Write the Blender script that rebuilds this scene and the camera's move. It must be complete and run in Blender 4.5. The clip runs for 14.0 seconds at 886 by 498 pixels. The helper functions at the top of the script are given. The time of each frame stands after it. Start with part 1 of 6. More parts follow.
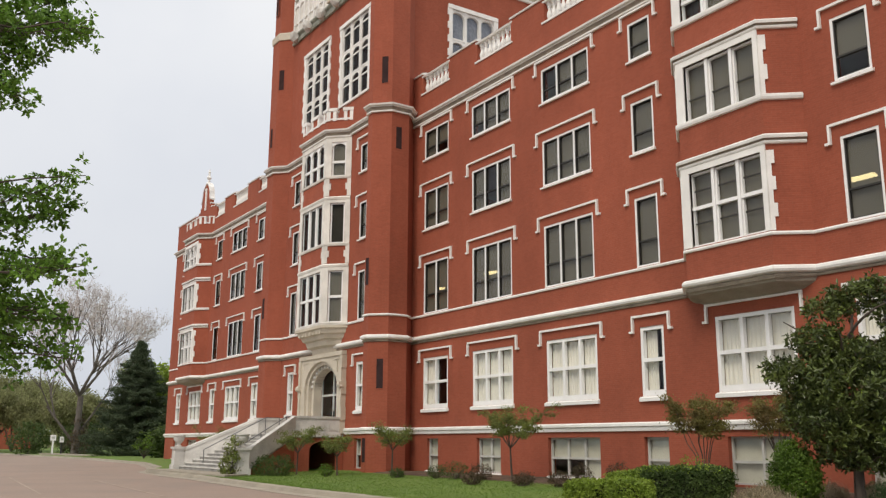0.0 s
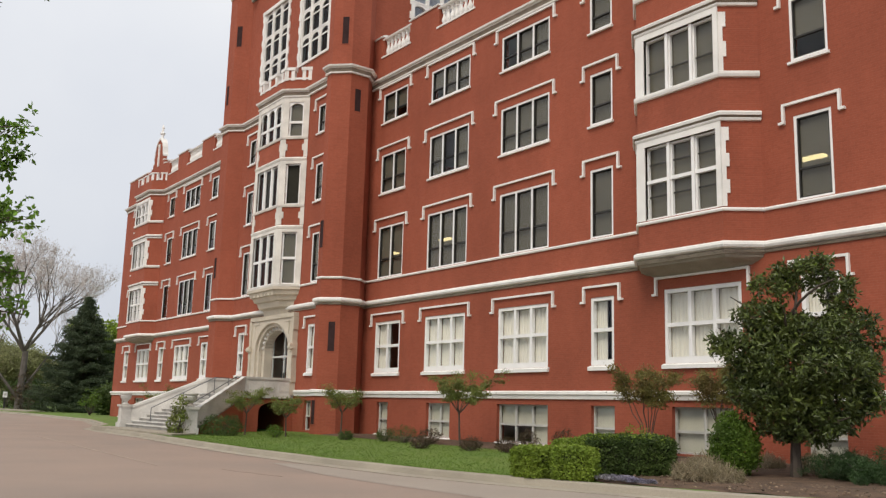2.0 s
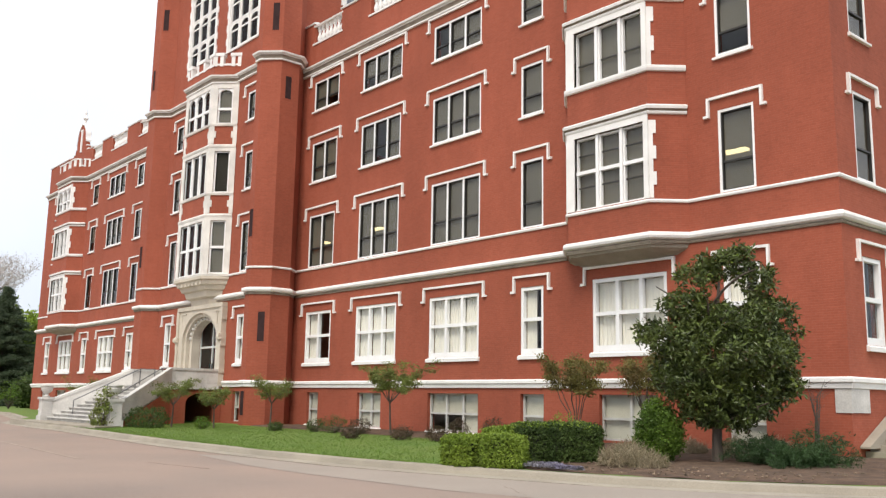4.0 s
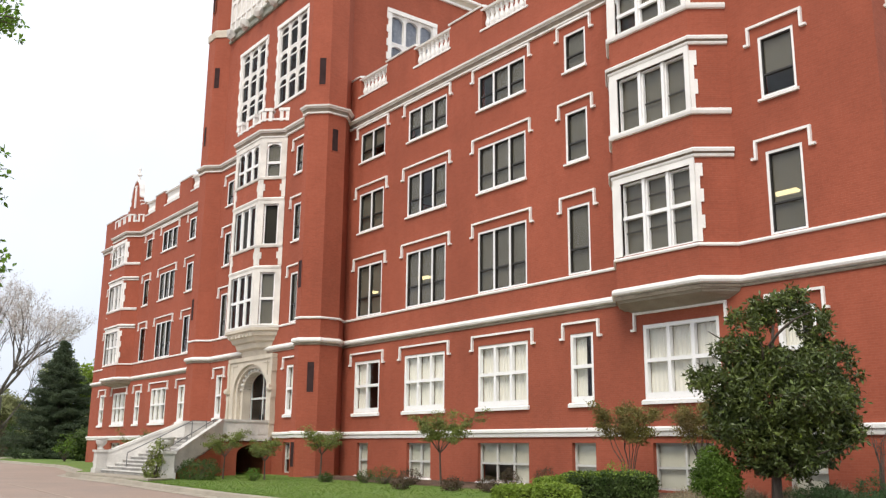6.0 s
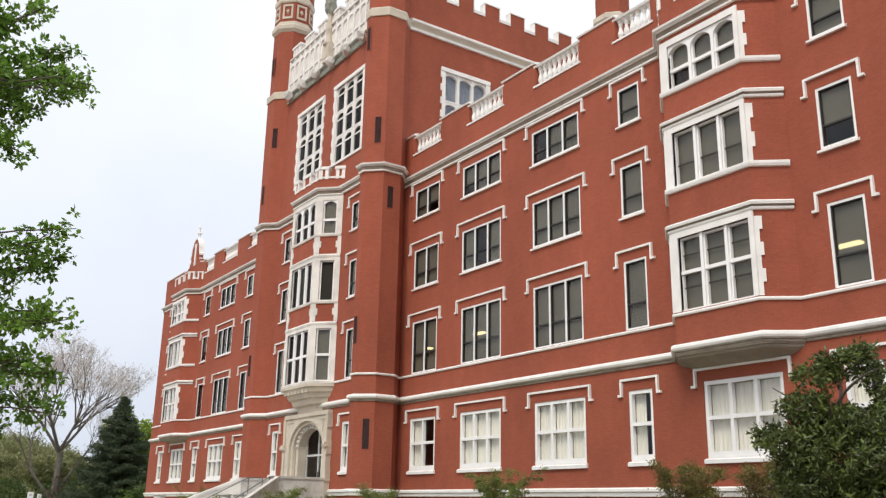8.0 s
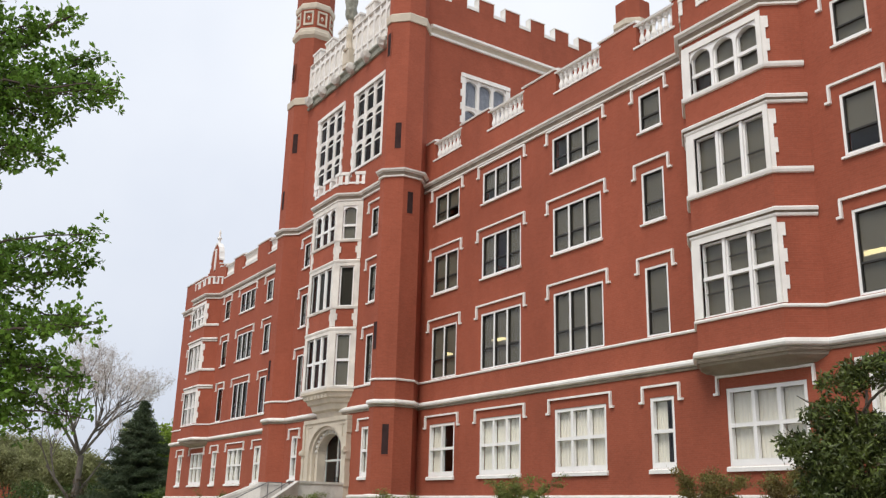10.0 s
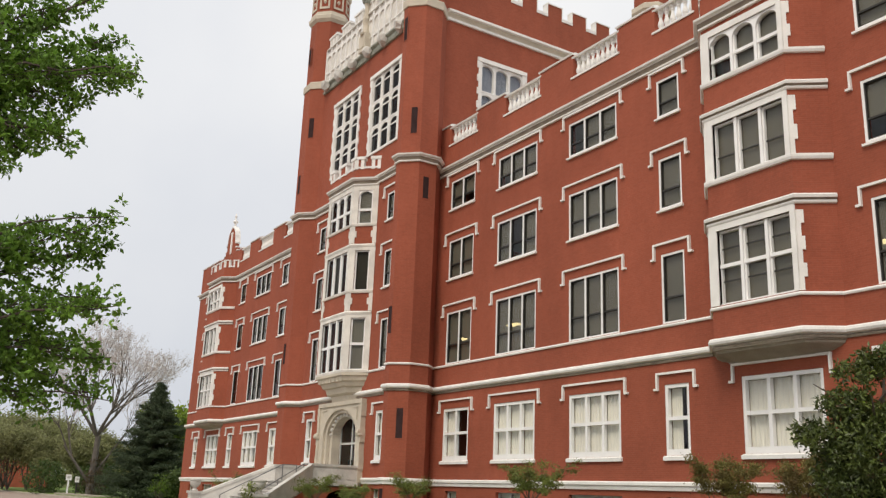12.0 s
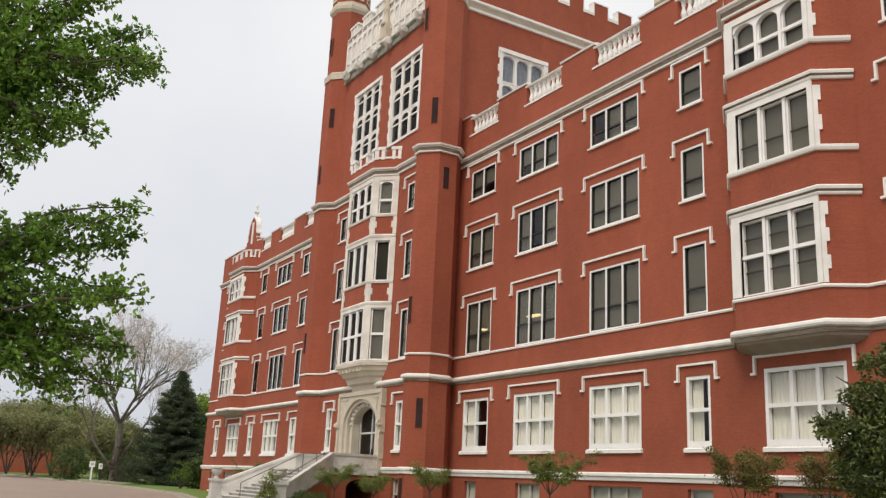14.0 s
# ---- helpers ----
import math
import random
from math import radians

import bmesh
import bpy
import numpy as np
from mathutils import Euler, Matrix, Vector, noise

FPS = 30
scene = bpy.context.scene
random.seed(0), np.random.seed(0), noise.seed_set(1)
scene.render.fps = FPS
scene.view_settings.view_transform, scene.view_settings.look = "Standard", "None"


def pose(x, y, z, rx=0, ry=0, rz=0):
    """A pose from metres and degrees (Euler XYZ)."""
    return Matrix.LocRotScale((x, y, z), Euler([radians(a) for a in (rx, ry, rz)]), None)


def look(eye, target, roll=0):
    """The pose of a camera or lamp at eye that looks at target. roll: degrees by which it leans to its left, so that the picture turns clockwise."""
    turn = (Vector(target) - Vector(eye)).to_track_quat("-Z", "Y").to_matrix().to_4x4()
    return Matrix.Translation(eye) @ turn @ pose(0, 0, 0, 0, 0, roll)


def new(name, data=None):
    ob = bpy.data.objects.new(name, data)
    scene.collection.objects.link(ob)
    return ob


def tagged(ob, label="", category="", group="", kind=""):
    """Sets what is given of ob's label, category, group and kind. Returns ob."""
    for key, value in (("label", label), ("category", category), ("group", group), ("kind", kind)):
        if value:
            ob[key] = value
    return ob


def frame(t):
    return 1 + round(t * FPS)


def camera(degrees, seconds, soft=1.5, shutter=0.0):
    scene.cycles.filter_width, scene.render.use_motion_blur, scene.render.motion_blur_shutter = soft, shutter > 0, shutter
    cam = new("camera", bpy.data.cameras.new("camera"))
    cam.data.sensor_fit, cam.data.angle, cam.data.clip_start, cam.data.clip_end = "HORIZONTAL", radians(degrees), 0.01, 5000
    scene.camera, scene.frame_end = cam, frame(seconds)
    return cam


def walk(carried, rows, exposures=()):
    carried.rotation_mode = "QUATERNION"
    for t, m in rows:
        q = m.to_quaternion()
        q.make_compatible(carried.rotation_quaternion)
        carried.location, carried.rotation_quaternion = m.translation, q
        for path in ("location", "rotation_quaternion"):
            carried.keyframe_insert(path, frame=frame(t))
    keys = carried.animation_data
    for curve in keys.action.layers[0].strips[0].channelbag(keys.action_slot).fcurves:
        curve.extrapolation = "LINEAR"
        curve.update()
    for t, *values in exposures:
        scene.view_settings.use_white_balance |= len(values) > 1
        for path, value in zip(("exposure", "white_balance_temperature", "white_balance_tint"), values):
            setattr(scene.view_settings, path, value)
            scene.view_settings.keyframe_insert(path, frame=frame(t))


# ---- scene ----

# camera: held by someone standing on the drive, who turns and leans a little
cam = camera(52.36, 14.0, soft=1.3)
EYE_Z = 1.32
TURNS = [
    (0, -0.000, -24.000, 56.748, 12.229, -0.216),
    (0.5, -0.000, -24.000, 56.811, 11.744, -0.459),
    (1, -0.000, -24.000, 56.160, 11.018, -1.016),
    (1.5, -0.000, -24.000, 55.332, 10.533, -0.954),
    (2, -0.000, -24.000, 53.589, 10.096, -1.496),
    (2.5, -0.000, -24.000, 51.613, 9.527, -1.297),
    (3, -0.000, -24.000, 49.749, 9.250, -1.469),
    (3.2, 0.002, -23.998, 49.219, 9.097, -1.197),
    (5.3, 0.017, -23.972, 50.828, 11.284, -0.382),
    (5.5, 0.019, -23.970, 51.338, 11.585, -0.374),
    (6, 0.023, -23.964, 52.453, 12.547, -0.544),
    (6.5, 0.027, -23.957, 53.248, 13.650, -0.694),
    (7, 0.016, -23.974, 53.887, 14.411, -1.022),
    (7.5, 0.005, -23.991, 55.015, 15.199, -0.895),
    (8, -0.006, -24.010, 55.845, 16.028, -1.022),
    (8.2, -0.011, -24.017, 56.057, 16.284, -1.062),
    (10.5, -0.069, -24.110, 57.127, 16.210, -1.574),
    (11, -0.071, -24.114, 57.372, 15.914, -1.560),
    (11.5, -0.073, -24.118, 57.490, 15.704, -1.768),
    (12, -0.076, -24.121, 57.677, 15.386, -2.138),
    (12.5, -0.078, -24.125, 57.973, 15.018, -2.406),
    (13, -0.080, -24.129, 58.348, 14.894, -2.491),
    (13.5, -0.083, -24.132, 58.634, 14.831, -2.562),
    (14, -0.085, -24.136, 58.854, 14.734, -2.643),
]
EXPOSURES = [(0.0, 0.20, 6900, 10), (1.5, 0.16, 6900, 10), (2.2, 0.24, 6800, 10), (2.5, 0.34, 6700, 10), (3.0, 0.60, 6600, 10), (4.2, 0.66, 6600, 10), (5.5, 0.64, 6600, 10), (6.5, 0.62, 6600, 10), (7.0, 0.48, 6600, 10), (7.5, 0.44, 6600, 10), (8.2, 0.44, 6600, 10), (10.5, 0.26, 6550, 10), (11.0, 0.24, 6600, 10), (11.5, 0.21, 6950, 10), (12.0, 0.20, 7000, 10), (14.0, 0.22, 7000, 10)]
walk(cam, [(t, pose(x, y, EYE_Z, 90 + p, r, w)) for t, x, y, w, p, r in TURNS], EXPOSURES)

# ---- world and sun: bright overcast ----
SUN_EL, SUN_AZ = 50.7, 149.6
world = bpy.data.worlds.new("overcast_sky")
scene.world = world
world.use_nodes = True
wn, wl = world.node_tree.nodes, world.node_tree.links
wn.clear()
sky = wn.new("ShaderNodeTexSky")
sky.sky_type, sky.sun_disc = "NISHITA", False
sky.sun_elevation, sky.sun_rotation = radians(SUN_EL), radians(SUN_AZ)
sky.air_density, sky.dust_density, sky.ozone_density = 1.0, 4.0, 1.0
coord = wn.new("ShaderNodeTexCoord")
cloud = wn.new("ShaderNodeTexNoise")
cloud.inputs["Scale"].default_value, cloud.inputs["Detail"].default_value = 2.2, 5.0
ramp = wn.new("ShaderNodeValToRGB")
ramp.color_ramp.elements[0].position, ramp.color_ramp.elements[0].color = 0.25, (7.2, 7.75, 8.8, 1)
ramp.color_ramp.elements[1].position, ramp.color_ramp.elements[1].color = 0.75, (9.4, 9.7, 10.2, 1)
mixw = wn.new("ShaderNodeMix")
mixw.data_type = "RGBA"
mixw.inputs[0].default_value = 0.92
bg = wn.new("ShaderNodeBackground")
bg.inputs["Strength"].default_value = 0.088
out = wn.new("ShaderNodeOutputWorld")
wl.new(coord.outputs["Generated"], cloud.inputs["Vector"])
wl.new(cloud.outputs["Fac"], ramp.inputs["Fac"])
wl.new(sky.outputs["Color"], mixw.inputs[6])
sep = wn.new("ShaderNodeSeparateXYZ")
wl.new(coord.outputs["Generated"], sep.inputs["Vector"])
rise = wn.new("ShaderNodeValToRGB")
rise.color_ramp.elements[0].position, rise.color_ramp.elements[0].color = 0.0, (0.70, 0.735, 0.80, 1)
rise.color_ramp.elements[1].position, rise.color_ramp.elements[1].color = 0.42, (1.04, 1.04, 1.04, 1)
wl.new(sep.outputs["Z"], rise.inputs["Fac"])
veil = wn.new("ShaderNodeMix")
veil.data_type, veil.blend_type = "RGBA", "MULTIPLY"
veil.inputs[0].default_value = 1.0
wl.new(ramp.outputs["Color"], veil.inputs[6])
wl.new(rise.outputs["Color"], veil.inputs[7])
wl.new(veil.outputs[2], mixw.inputs[7])
wl.new(mixw.outputs[2], bg.inputs["Color"])
wl.new(bg.outputs["Background"], out.inputs["Surface"])

sun_data = bpy.data.lights.new("sun", "SUN")
sun_data.energy, sun_data.angle, sun_data.color = 1.6, radians(25), (1.0, 0.93, 0.83)
sun = new("sun", sun_data)
sun.matrix_world = look((34, -58, 82), (0, 0, 0))

# ---- materials ----


def mat(name, color, rough=0.8, metal=0.0, var=0.0, scale=1.0, bump=0.0, bscale=30.0, color2=None, spec=0.5, fine=0.0, island=0.0, stretch=(1, 1, 1)):
    """A surface with colour variation at a large and a small scale and a fine bump, in object space."""
    m = bpy.data.materials.new(name)
    m.use_nodes = True
    n, l = m.node_tree.nodes, m.node_tree.links
    b = n["Principled BSDF"]
    b.inputs["Roughness"].default_value, b.inputs["Metallic"].default_value = rough, metal
    b.inputs["Specular IOR Level"].default_value = spec
    b.inputs["Base Color"].default_value = (*color, 1)
    tc = n.new("ShaderNodeTexCoord")
    mp = n.new("ShaderNodeMapping")
    mp.inputs["Scale"].default_value = stretch
    l.new(tc.outputs["Object"], mp.inputs["Vector"])
    c2 = color2 or tuple(c * (1 - var) for c in color)
    last = None
    if var or color2:
        t = n.new("ShaderNodeTexNoise")
        t.inputs["Scale"].default_value, t.inputs["Detail"].default_value = scale, 6.0
        l.new(mp.outputs["Vector"], t.inputs["Vector"])
        r = n.new("ShaderNodeValToRGB")
        r.color_ramp.elements[0].position, r.color_ramp.elements[1].position = 0.35, 0.65
        r.color_ramp.elements[0].color, r.color_ramp.elements[1].color = (*c2, 1), (*color, 1)
        l.new(t.outputs["Fac"], r.inputs["Fac"])
        last = r.outputs["Color"]
    if fine:
        t2 = n.new("ShaderNodeTexNoise")
        t2.inputs["Scale"].default_value, t2.inputs["Detail"].default_value = bscale, 3.0
        l.new(mp.outputs["Vector"], t2.inputs["Vector"])
        mr = n.new("ShaderNodeMapRange")
        mr.inputs["From Min"].default_value, mr.inputs["From Max"].default_value = 0.3, 0.7
        mr.inputs["To Min"].default_value, mr.inputs["To Max"].default_value = 1 - fine, 1 + fine
        l.new(t2.outputs["Fac"], mr.inputs["Value"])
        last = scaled(n, l, last or b.inputs["Base Color"].default_value[:], mr.outputs["Result"])
    if island:
        g = n.new("ShaderNodeNewGeometry")
        mr = n.new("ShaderNodeMapRange")
        mr.inputs["To Min"].default_value, mr.inputs["To Max"].default_value = 1 - island, 1 + island
        l.new(g.outputs["Random Per Island"], mr.inputs["Value"])
        last = scaled(n, l, last or b.inputs["Base Color"].default_value[:], mr.outputs["Result"])
    if last:
        l.new(last, b.inputs["Base Color"])
    if bump:
        t3 = n.new("ShaderNodeTexNoise")
        t3.inputs["Scale"].default_value, t3.inputs["Detail"].default_value = bscale, 4.0
        l.new(mp.outputs["Vector"], t3.inputs["Vector"])
        bp = n.new("ShaderNodeBump")
        bp.inputs["Strength"].default_value, bp.inputs["Distance"].default_value = bump, 0.02
        l.new(t3.outputs["Fac"], bp.inputs["Height"])
        l.new(bp.outputs["Normal"], b.inputs["Normal"])
    return m


def scaled(n, l, colour, factor):
    v = n.new("ShaderNodeVectorMath")
    v.operation = "SCALE"
    if isinstance(colour, tuple) or isinstance(colour, list):
        v.inputs[0].default_value = colour[:3]
    else:
        l.new(colour, v.inputs[0])
    l.new(factor, v.inputs["Scale"])
    return v.outputs["Vector"]


def brick_mat(name, c1, c2, mortar, large=0.12):
    """Face brick in running bond, 203 x 67 mm modules, laid by the wall's own length and height."""
    m = bpy.data.materials.new(name)
    m.use_nodes = True
    n, l = m.node_tree.nodes, m.node_tree.links
    b = n["Principled BSDF"]
    b.inputs["Roughness"].default_value = 0.85
    b.inputs["Specular IOR Level"].default_value = 0.3
    tc = n.new("ShaderNodeTexCoord")
    sx = n.new("ShaderNodeSeparateXYZ")
    l.new(tc.outputs["Object"], sx.inputs["Vector"])
    geo = n.new("ShaderNodeNewGeometry")
    sn = n.new("ShaderNodeSeparateXYZ")
    l.new(geo.outputs["True Normal"], sn.inputs["Vector"])
    ab = n.new("ShaderNodeMath")
    ab.operation = "ABSOLUTE"
    l.new(sn.outputs["X"], ab.inputs[0])
    gt = n.new("ShaderNodeMath")
    gt.operation = "GREATER_THAN"
    gt.inputs[1].default_value = 0.75
    l.new(ab.outputs[0], gt.inputs[0])
    along = n.new("ShaderNodeMix")
    l.new(gt.outputs[0], along.inputs[0])
    l.new(sx.outputs["X"], along.inputs[2])
    l.new(sx.outputs["Y"], along.inputs[3])
    cb = n.new("ShaderNodeCombineXYZ")
    l.new(along.outputs[0], cb.inputs["X"])
    l.new(sx.outputs["Z"], cb.inputs["Y"])
    br = n.new("ShaderNodeTexBrick")
    br.inputs["Scale"].default_value = 1.0
    br.inputs["Brick Width"].default_value, br.inputs["Row Height"].default_value = 0.213, 0.072
    br.inputs["Mortar Size"].default_value, br.inputs["Mortar Smooth"].default_value = 0.005, 0.3
    br.inputs["Color1"].default_value, br.inputs["Color2"].default_value, br.inputs["Mortar"].default_value = (*c1, 1), (*c2, 1), (*mortar, 1)
    l.new(cb.outputs["Vector"], br.inputs["Vector"])
    last = br.outputs["Color"]
    for sc, amount, stretch in ((0.22, large, (1, 1, 0.6)), (1.6, 0.07, (1, 1, 0.5)), (9.0, 0.07, (1, 1, 1.4))):
        mp = n.new("ShaderNodeMapping")
        mp.inputs["Scale"].default_value = stretch
        l.new(tc.outputs["Object"], mp.inputs["Vector"])
        t = n.new("ShaderNodeTexNoise")
        t.inputs["Scale"].default_value, t.inputs["Detail"].default_value = sc, 5.0
        l.new(mp.outputs["Vector"], t.inputs["Vector"])
        mr = n.new("ShaderNodeMapRange")
        mr.inputs["From Min"].default_value, mr.inputs["From Max"].default_value = 0.3, 0.7
        mr.inputs["To Min"].default_value, mr.inputs["To Max"].default_value = 1 - amount, 1 + amount
        l.new(t.outputs["Fac"], mr.inputs["Value"])
        last = scaled(n, l, last, mr.outputs["Result"])
    l.new(last, b.inputs["Base Color"])
    bp = n.new("ShaderNodeBump")
    bp.inputs["Strength"].default_value, bp.inputs["Distance"].default_value = 0.5, 0.008
    bp.invert = True
    l.new(br.outputs["Fac"], bp.inputs["Height"])
    l.new(bp.outputs["Normal"], b.inputs["Normal"])
    return m


def glass_mat(name, tint=(1, 1, 1), ior=1.5, rough=0.03):
    m = bpy.data.materials.new(name)
    m.use_nodes = True
    n, l = m.node_tree.nodes, m.node_tree.links
    n.remove(n["Principled BSDF"])
    tr = n.new("ShaderNodeBsdfTransparent")
    tr.inputs["Color"].default_value = (*tint, 1)
    gl = n.new("ShaderNodeBsdfGlossy")
    gl.inputs["Roughness"].default_value = rough
    fr = n.new("ShaderNodeFresnel")
    fr.inputs["IOR"].default_value = ior
    mx = n.new("ShaderNodeMixShader")
    l.new(fr.outputs["Fac"], mx.inputs[0])
    l.new(tr.outputs[0], mx.inputs[1])
    l.new(gl.outputs[0], mx.inputs[2])
    l.new(mx.outputs[0], n["Material Output"].inputs["Surface"])
    return m


def glow_mat(name, color, strength):
    m = bpy.data.materials.new(name)
    m.use_nodes = True
    b = m.node_tree.nodes["Principled BSDF"]
    b.inputs["Base Color"].default_value = (*color, 1)
    b.inputs["Emission Color"].default_value = (*color, 1)
    b.inputs["Emission Strength"].default_value = strength
    return m


BRICK = brick_mat("red_face_brick", (0.320, 0.084, 0.047), (0.292, 0.075, 0.041), (0.305, 0.097, 0.060))
STONE = mat("painted_white_stone", (0.84, 0.83, 0.80), 0.75, var=0.12, scale=1.5, bump=0.15, bscale=25, fine=0.05)
CREAM = mat("cream_limestone", (0.60, 0.54, 0.44), 0.85, var=0.16, scale=1.2, bump=0.3, bscale=18, fine=0.07)
GREYSTONE = mat("weathered_grey_limestone", (0.64, 0.62, 0.58), 0.9, var=0.28, scale=1.1, bump=0.4, bscale=20, fine=0.10)
# Riser stone: real streaks, plus the shade below each nosing as darker grey.
RISER = mat("stained_shaded_riser", (0.40, 0.385, 0.355), 0.9, color2=(0.26, 0.25, 0.23), scale=1.6, bump=0.4, bscale=20, fine=0.12)
FRAME = mat("white_painted_frame", (0.86, 0.86, 0.85), 0.5, var=0.06, scale=2.0, fine=0.03)
GLASS = glass_mat("window_glass")
# Tower panes' darkness is put into a tint; low IOR cuts sky reflection.
DIMGLASS = glass_mat("dark_dimmed_glass", (0.35, 0.35, 0.36), 1.16, 0.15)
# Aged limestone; its duller tone also paints shade in the parapet's recesses.
OLDSTONE = mat("weathered_shaded_limestone", (0.79, 0.765, 0.71), 0.85, var=0.22, scale=1.3, bump=0.25, bscale=20, fine=0.08)
SHADE = mat("grey_roller_shade", (0.185, 0.178, 0.135), 0.8, var=0.15, scale=0.9, fine=0.04)
# the shades are of a screen cloth that lets a little of the room show
_n, _l = SHADE.node_tree.nodes, SHADE.node_tree.links
_t, _x = _n.new("ShaderNodeBsdfTransparent"), _n.new("ShaderNodeMixShader")
_x.inputs[0].default_value = 0.16
_l.new(_n["Principled BSDF"].outputs[0], _x.inputs[1])
_l.new(_t.outputs[0], _x.inputs[2])
_l.new(_x.outputs[0], _n["Material Output"].inputs["Surface"])
DARKROOM = mat("dim_room_wall", (0.42, 0.40, 0.34), 0.9, var=0.2, scale=1.0)
CURTAIN = mat("cream_curtain", (0.88, 0.87, 0.78), 0.9, var=0.09, scale=6.0, stretch=(4, 4, 0.3), bump=0.4, bscale=9)
# Near-black for unlit interiors: their shade is put into the wall colour.
DARK = mat("interior_shade_black", (0.012, 0.011, 0.010), 0.9, var=0.3, scale=1.0)
ROOFING = mat("pale_roof_gravel", (0.52, 0.48, 0.42), 0.95, var=0.2, scale=0.8, bump=0.3)
ROAD = mat("worn_concrete_road", (0.318, 0.235, 0.188), 0.92, color2=(0.272, 0.212, 0.175), scale=0.28, bump=0.35, bscale=55, fine=0.10)
CONCRETE = mat("pale_concrete", (0.36, 0.32, 0.255), 0.9, var=0.2, scale=0.8, bump=0.3, bscale=40, fine=0.1)
SOIL = mat("mulch_soil", (0.13, 0.08, 0.05), 0.95, var=0.45, scale=3.0, bump=0.8, bscale=30, fine=0.3)
TURF = mat("lawn_turf", (0.098, 0.172, 0.023), 0.9, color2=(0.125, 0.185, 0.029), scale=0.5, bump=0.7, bscale=40, fine=0.3)
LAMP = glow_mat("warm_ceiling_lamp", (1.0, 0.84, 0.42), 5.0)
SASH = mat("dark_bronze_sash", (0.03, 0.028, 0.025), 0.5, var=0.2, scale=3.0)
GREYFRAME = mat("grey_painted_frame", (0.55, 0.55, 0.52), 0.6, var=0.12, scale=2.0, fine=0.05)
BLIND = mat("pale_window_blind", (0.62, 0.62, 0.53), 0.85, var=0.1, scale=2.0, fine=0.04)
# Shutter tone darkened to stand for the shade in a deep slit.
SLIT = mat("shaded_slit_shutter", (0.05, 0.03, 0.03), 0.9, var=0.3, scale=2.5, spec=0.1)
LEADED = mat("pale_leaded_light", (0.36, 0.40, 0.47), 0.5, var=0.25, scale=5.0)


def leaf_mat(name, color, color2, rough=0.55, var=0.35, through_light=0.3):
    """Leaves: two tones, each leaf a little different, with some light let through."""
    m = mat(name, color, rough, color2=color2, scale=1.3, island=var, spec=0.35)
    n, l = m.node_tree.nodes, m.node_tree.links
    b = n["Principled BSDF"]
    tr = n.new("ShaderNodeBsdfTranslucent")
    src = b.inputs["Base Color"].links[0].from_socket
    l.new(src, tr.inputs["Color"])
    mxs = n.new("ShaderNodeMixShader")
    mxs.inputs[0].default_value = through_light
    l.new(b.outputs[0], mxs.inputs[1])
    l.new(tr.outputs[0], mxs.inputs[2])
    l.new(mxs.outputs[0], n["Material Output"].inputs["Surface"])
    return m


OAK = leaf_mat("fresh_oak_leaf", (0.17, 0.31, 0.045), (0.105, 0.205, 0.032), 0.45, 0.5, 0.42)
MAGNOLIA = leaf_mat("magnolia_leaf", (0.10, 0.13, 0.029), (0.05, 0.072, 0.019), 0.36, 0.5, 0.06)
MYRTLE = leaf_mat("young_myrtle_leaf", (0.19, 0.19, 0.05), (0.17, 0.12, 0.05))
HEDGE_L = leaf_mat("yellow_green_hedge_leaf", (0.25, 0.34, 0.045), (0.16, 0.24, 0.03))
HEDGE_D = leaf_mat("dark_hedge_leaf", (0.085, 0.13, 0.03), (0.045, 0.08, 0.02))
SHRUB = leaf_mat("bright_shrub_leaf", (0.13, 0.22, 0.025), (0.07, 0.13, 0.018))
BROWNBUSH = leaf_mat("reddish_bush_leaf", (0.11, 0.07, 0.04), (0.06, 0.055, 0.03))
JUNIPER = leaf_mat("juniper_needle", (0.055, 0.11, 0.035), (0.03, 0.06, 0.02))
CONIFER = leaf_mat("conifer_needle", (0.088, 0.122, 0.062), (0.05, 0.075, 0.04))
STRAW = leaf_mat("dry_grass_blade", (0.36, 0.30, 0.20), (0.22, 0.19, 0.11))
BUD = leaf_mat("pale_opening_bud", (0.52, 0.47, 0.45), (0.40, 0.36, 0.32))
SPRING = leaf_mat("pale_spring_leaf", (0.29, 0.305, 0.135), (0.22, 0.225, 0.11), through_light=0.5)
MAUVE = leaf_mat("mauve_flower", (0.27, 0.25, 0.34), (0.20, 0.20, 0.17))
GRASS = leaf_mat("lawn_blade", (0.14, 0.235, 0.03), (0.10, 0.175, 0.024))
BARK = mat("grey_brown_bark", (0.12, 0.095, 0.075), 0.95, var=0.4, scale=4.0, bump=0.8, bscale=18, stretch=(3, 3, 0.6))
PALEBARK = mat("pale_grey_twig", (0.13, 0.115, 0.10), 0.95, var=0.3, scale=2.0)
MARK = mat("worn_road_paint", (0.385, 0.30, 0.235), 0.9, var=0.25, scale=1.6, fine=0.15)
FRIEZE = mat("grey_green_weathered_stone", (0.36, 0.375, 0.32), 0.9, color2=(0.20, 0.21, 0.175), scale=2.6, bump=0.5, bscale=16, fine=0.14)
CRACK = mat("dark_joint_tar", (0.25, 0.195, 0.16), 0.95, var=0.3, scale=2.0)
HEDGECORE = mat("hedge_inner_twigs", (0.03, 0.035, 0.015), 0.95, var=0.4, scale=6.0, bump=0.6)
GREYSTEEL = mat("grey_steel_pipe", (0.22, 0.22, 0.22), 0.45, 0.8, var=0.15, scale=4.0)
CORBEL = mat("shaded_tan_stone", (0.34, 0.30, 0.24), 0.9, var=0.2, scale=1.5, bump=0.3, bscale=20, fine=0.08)
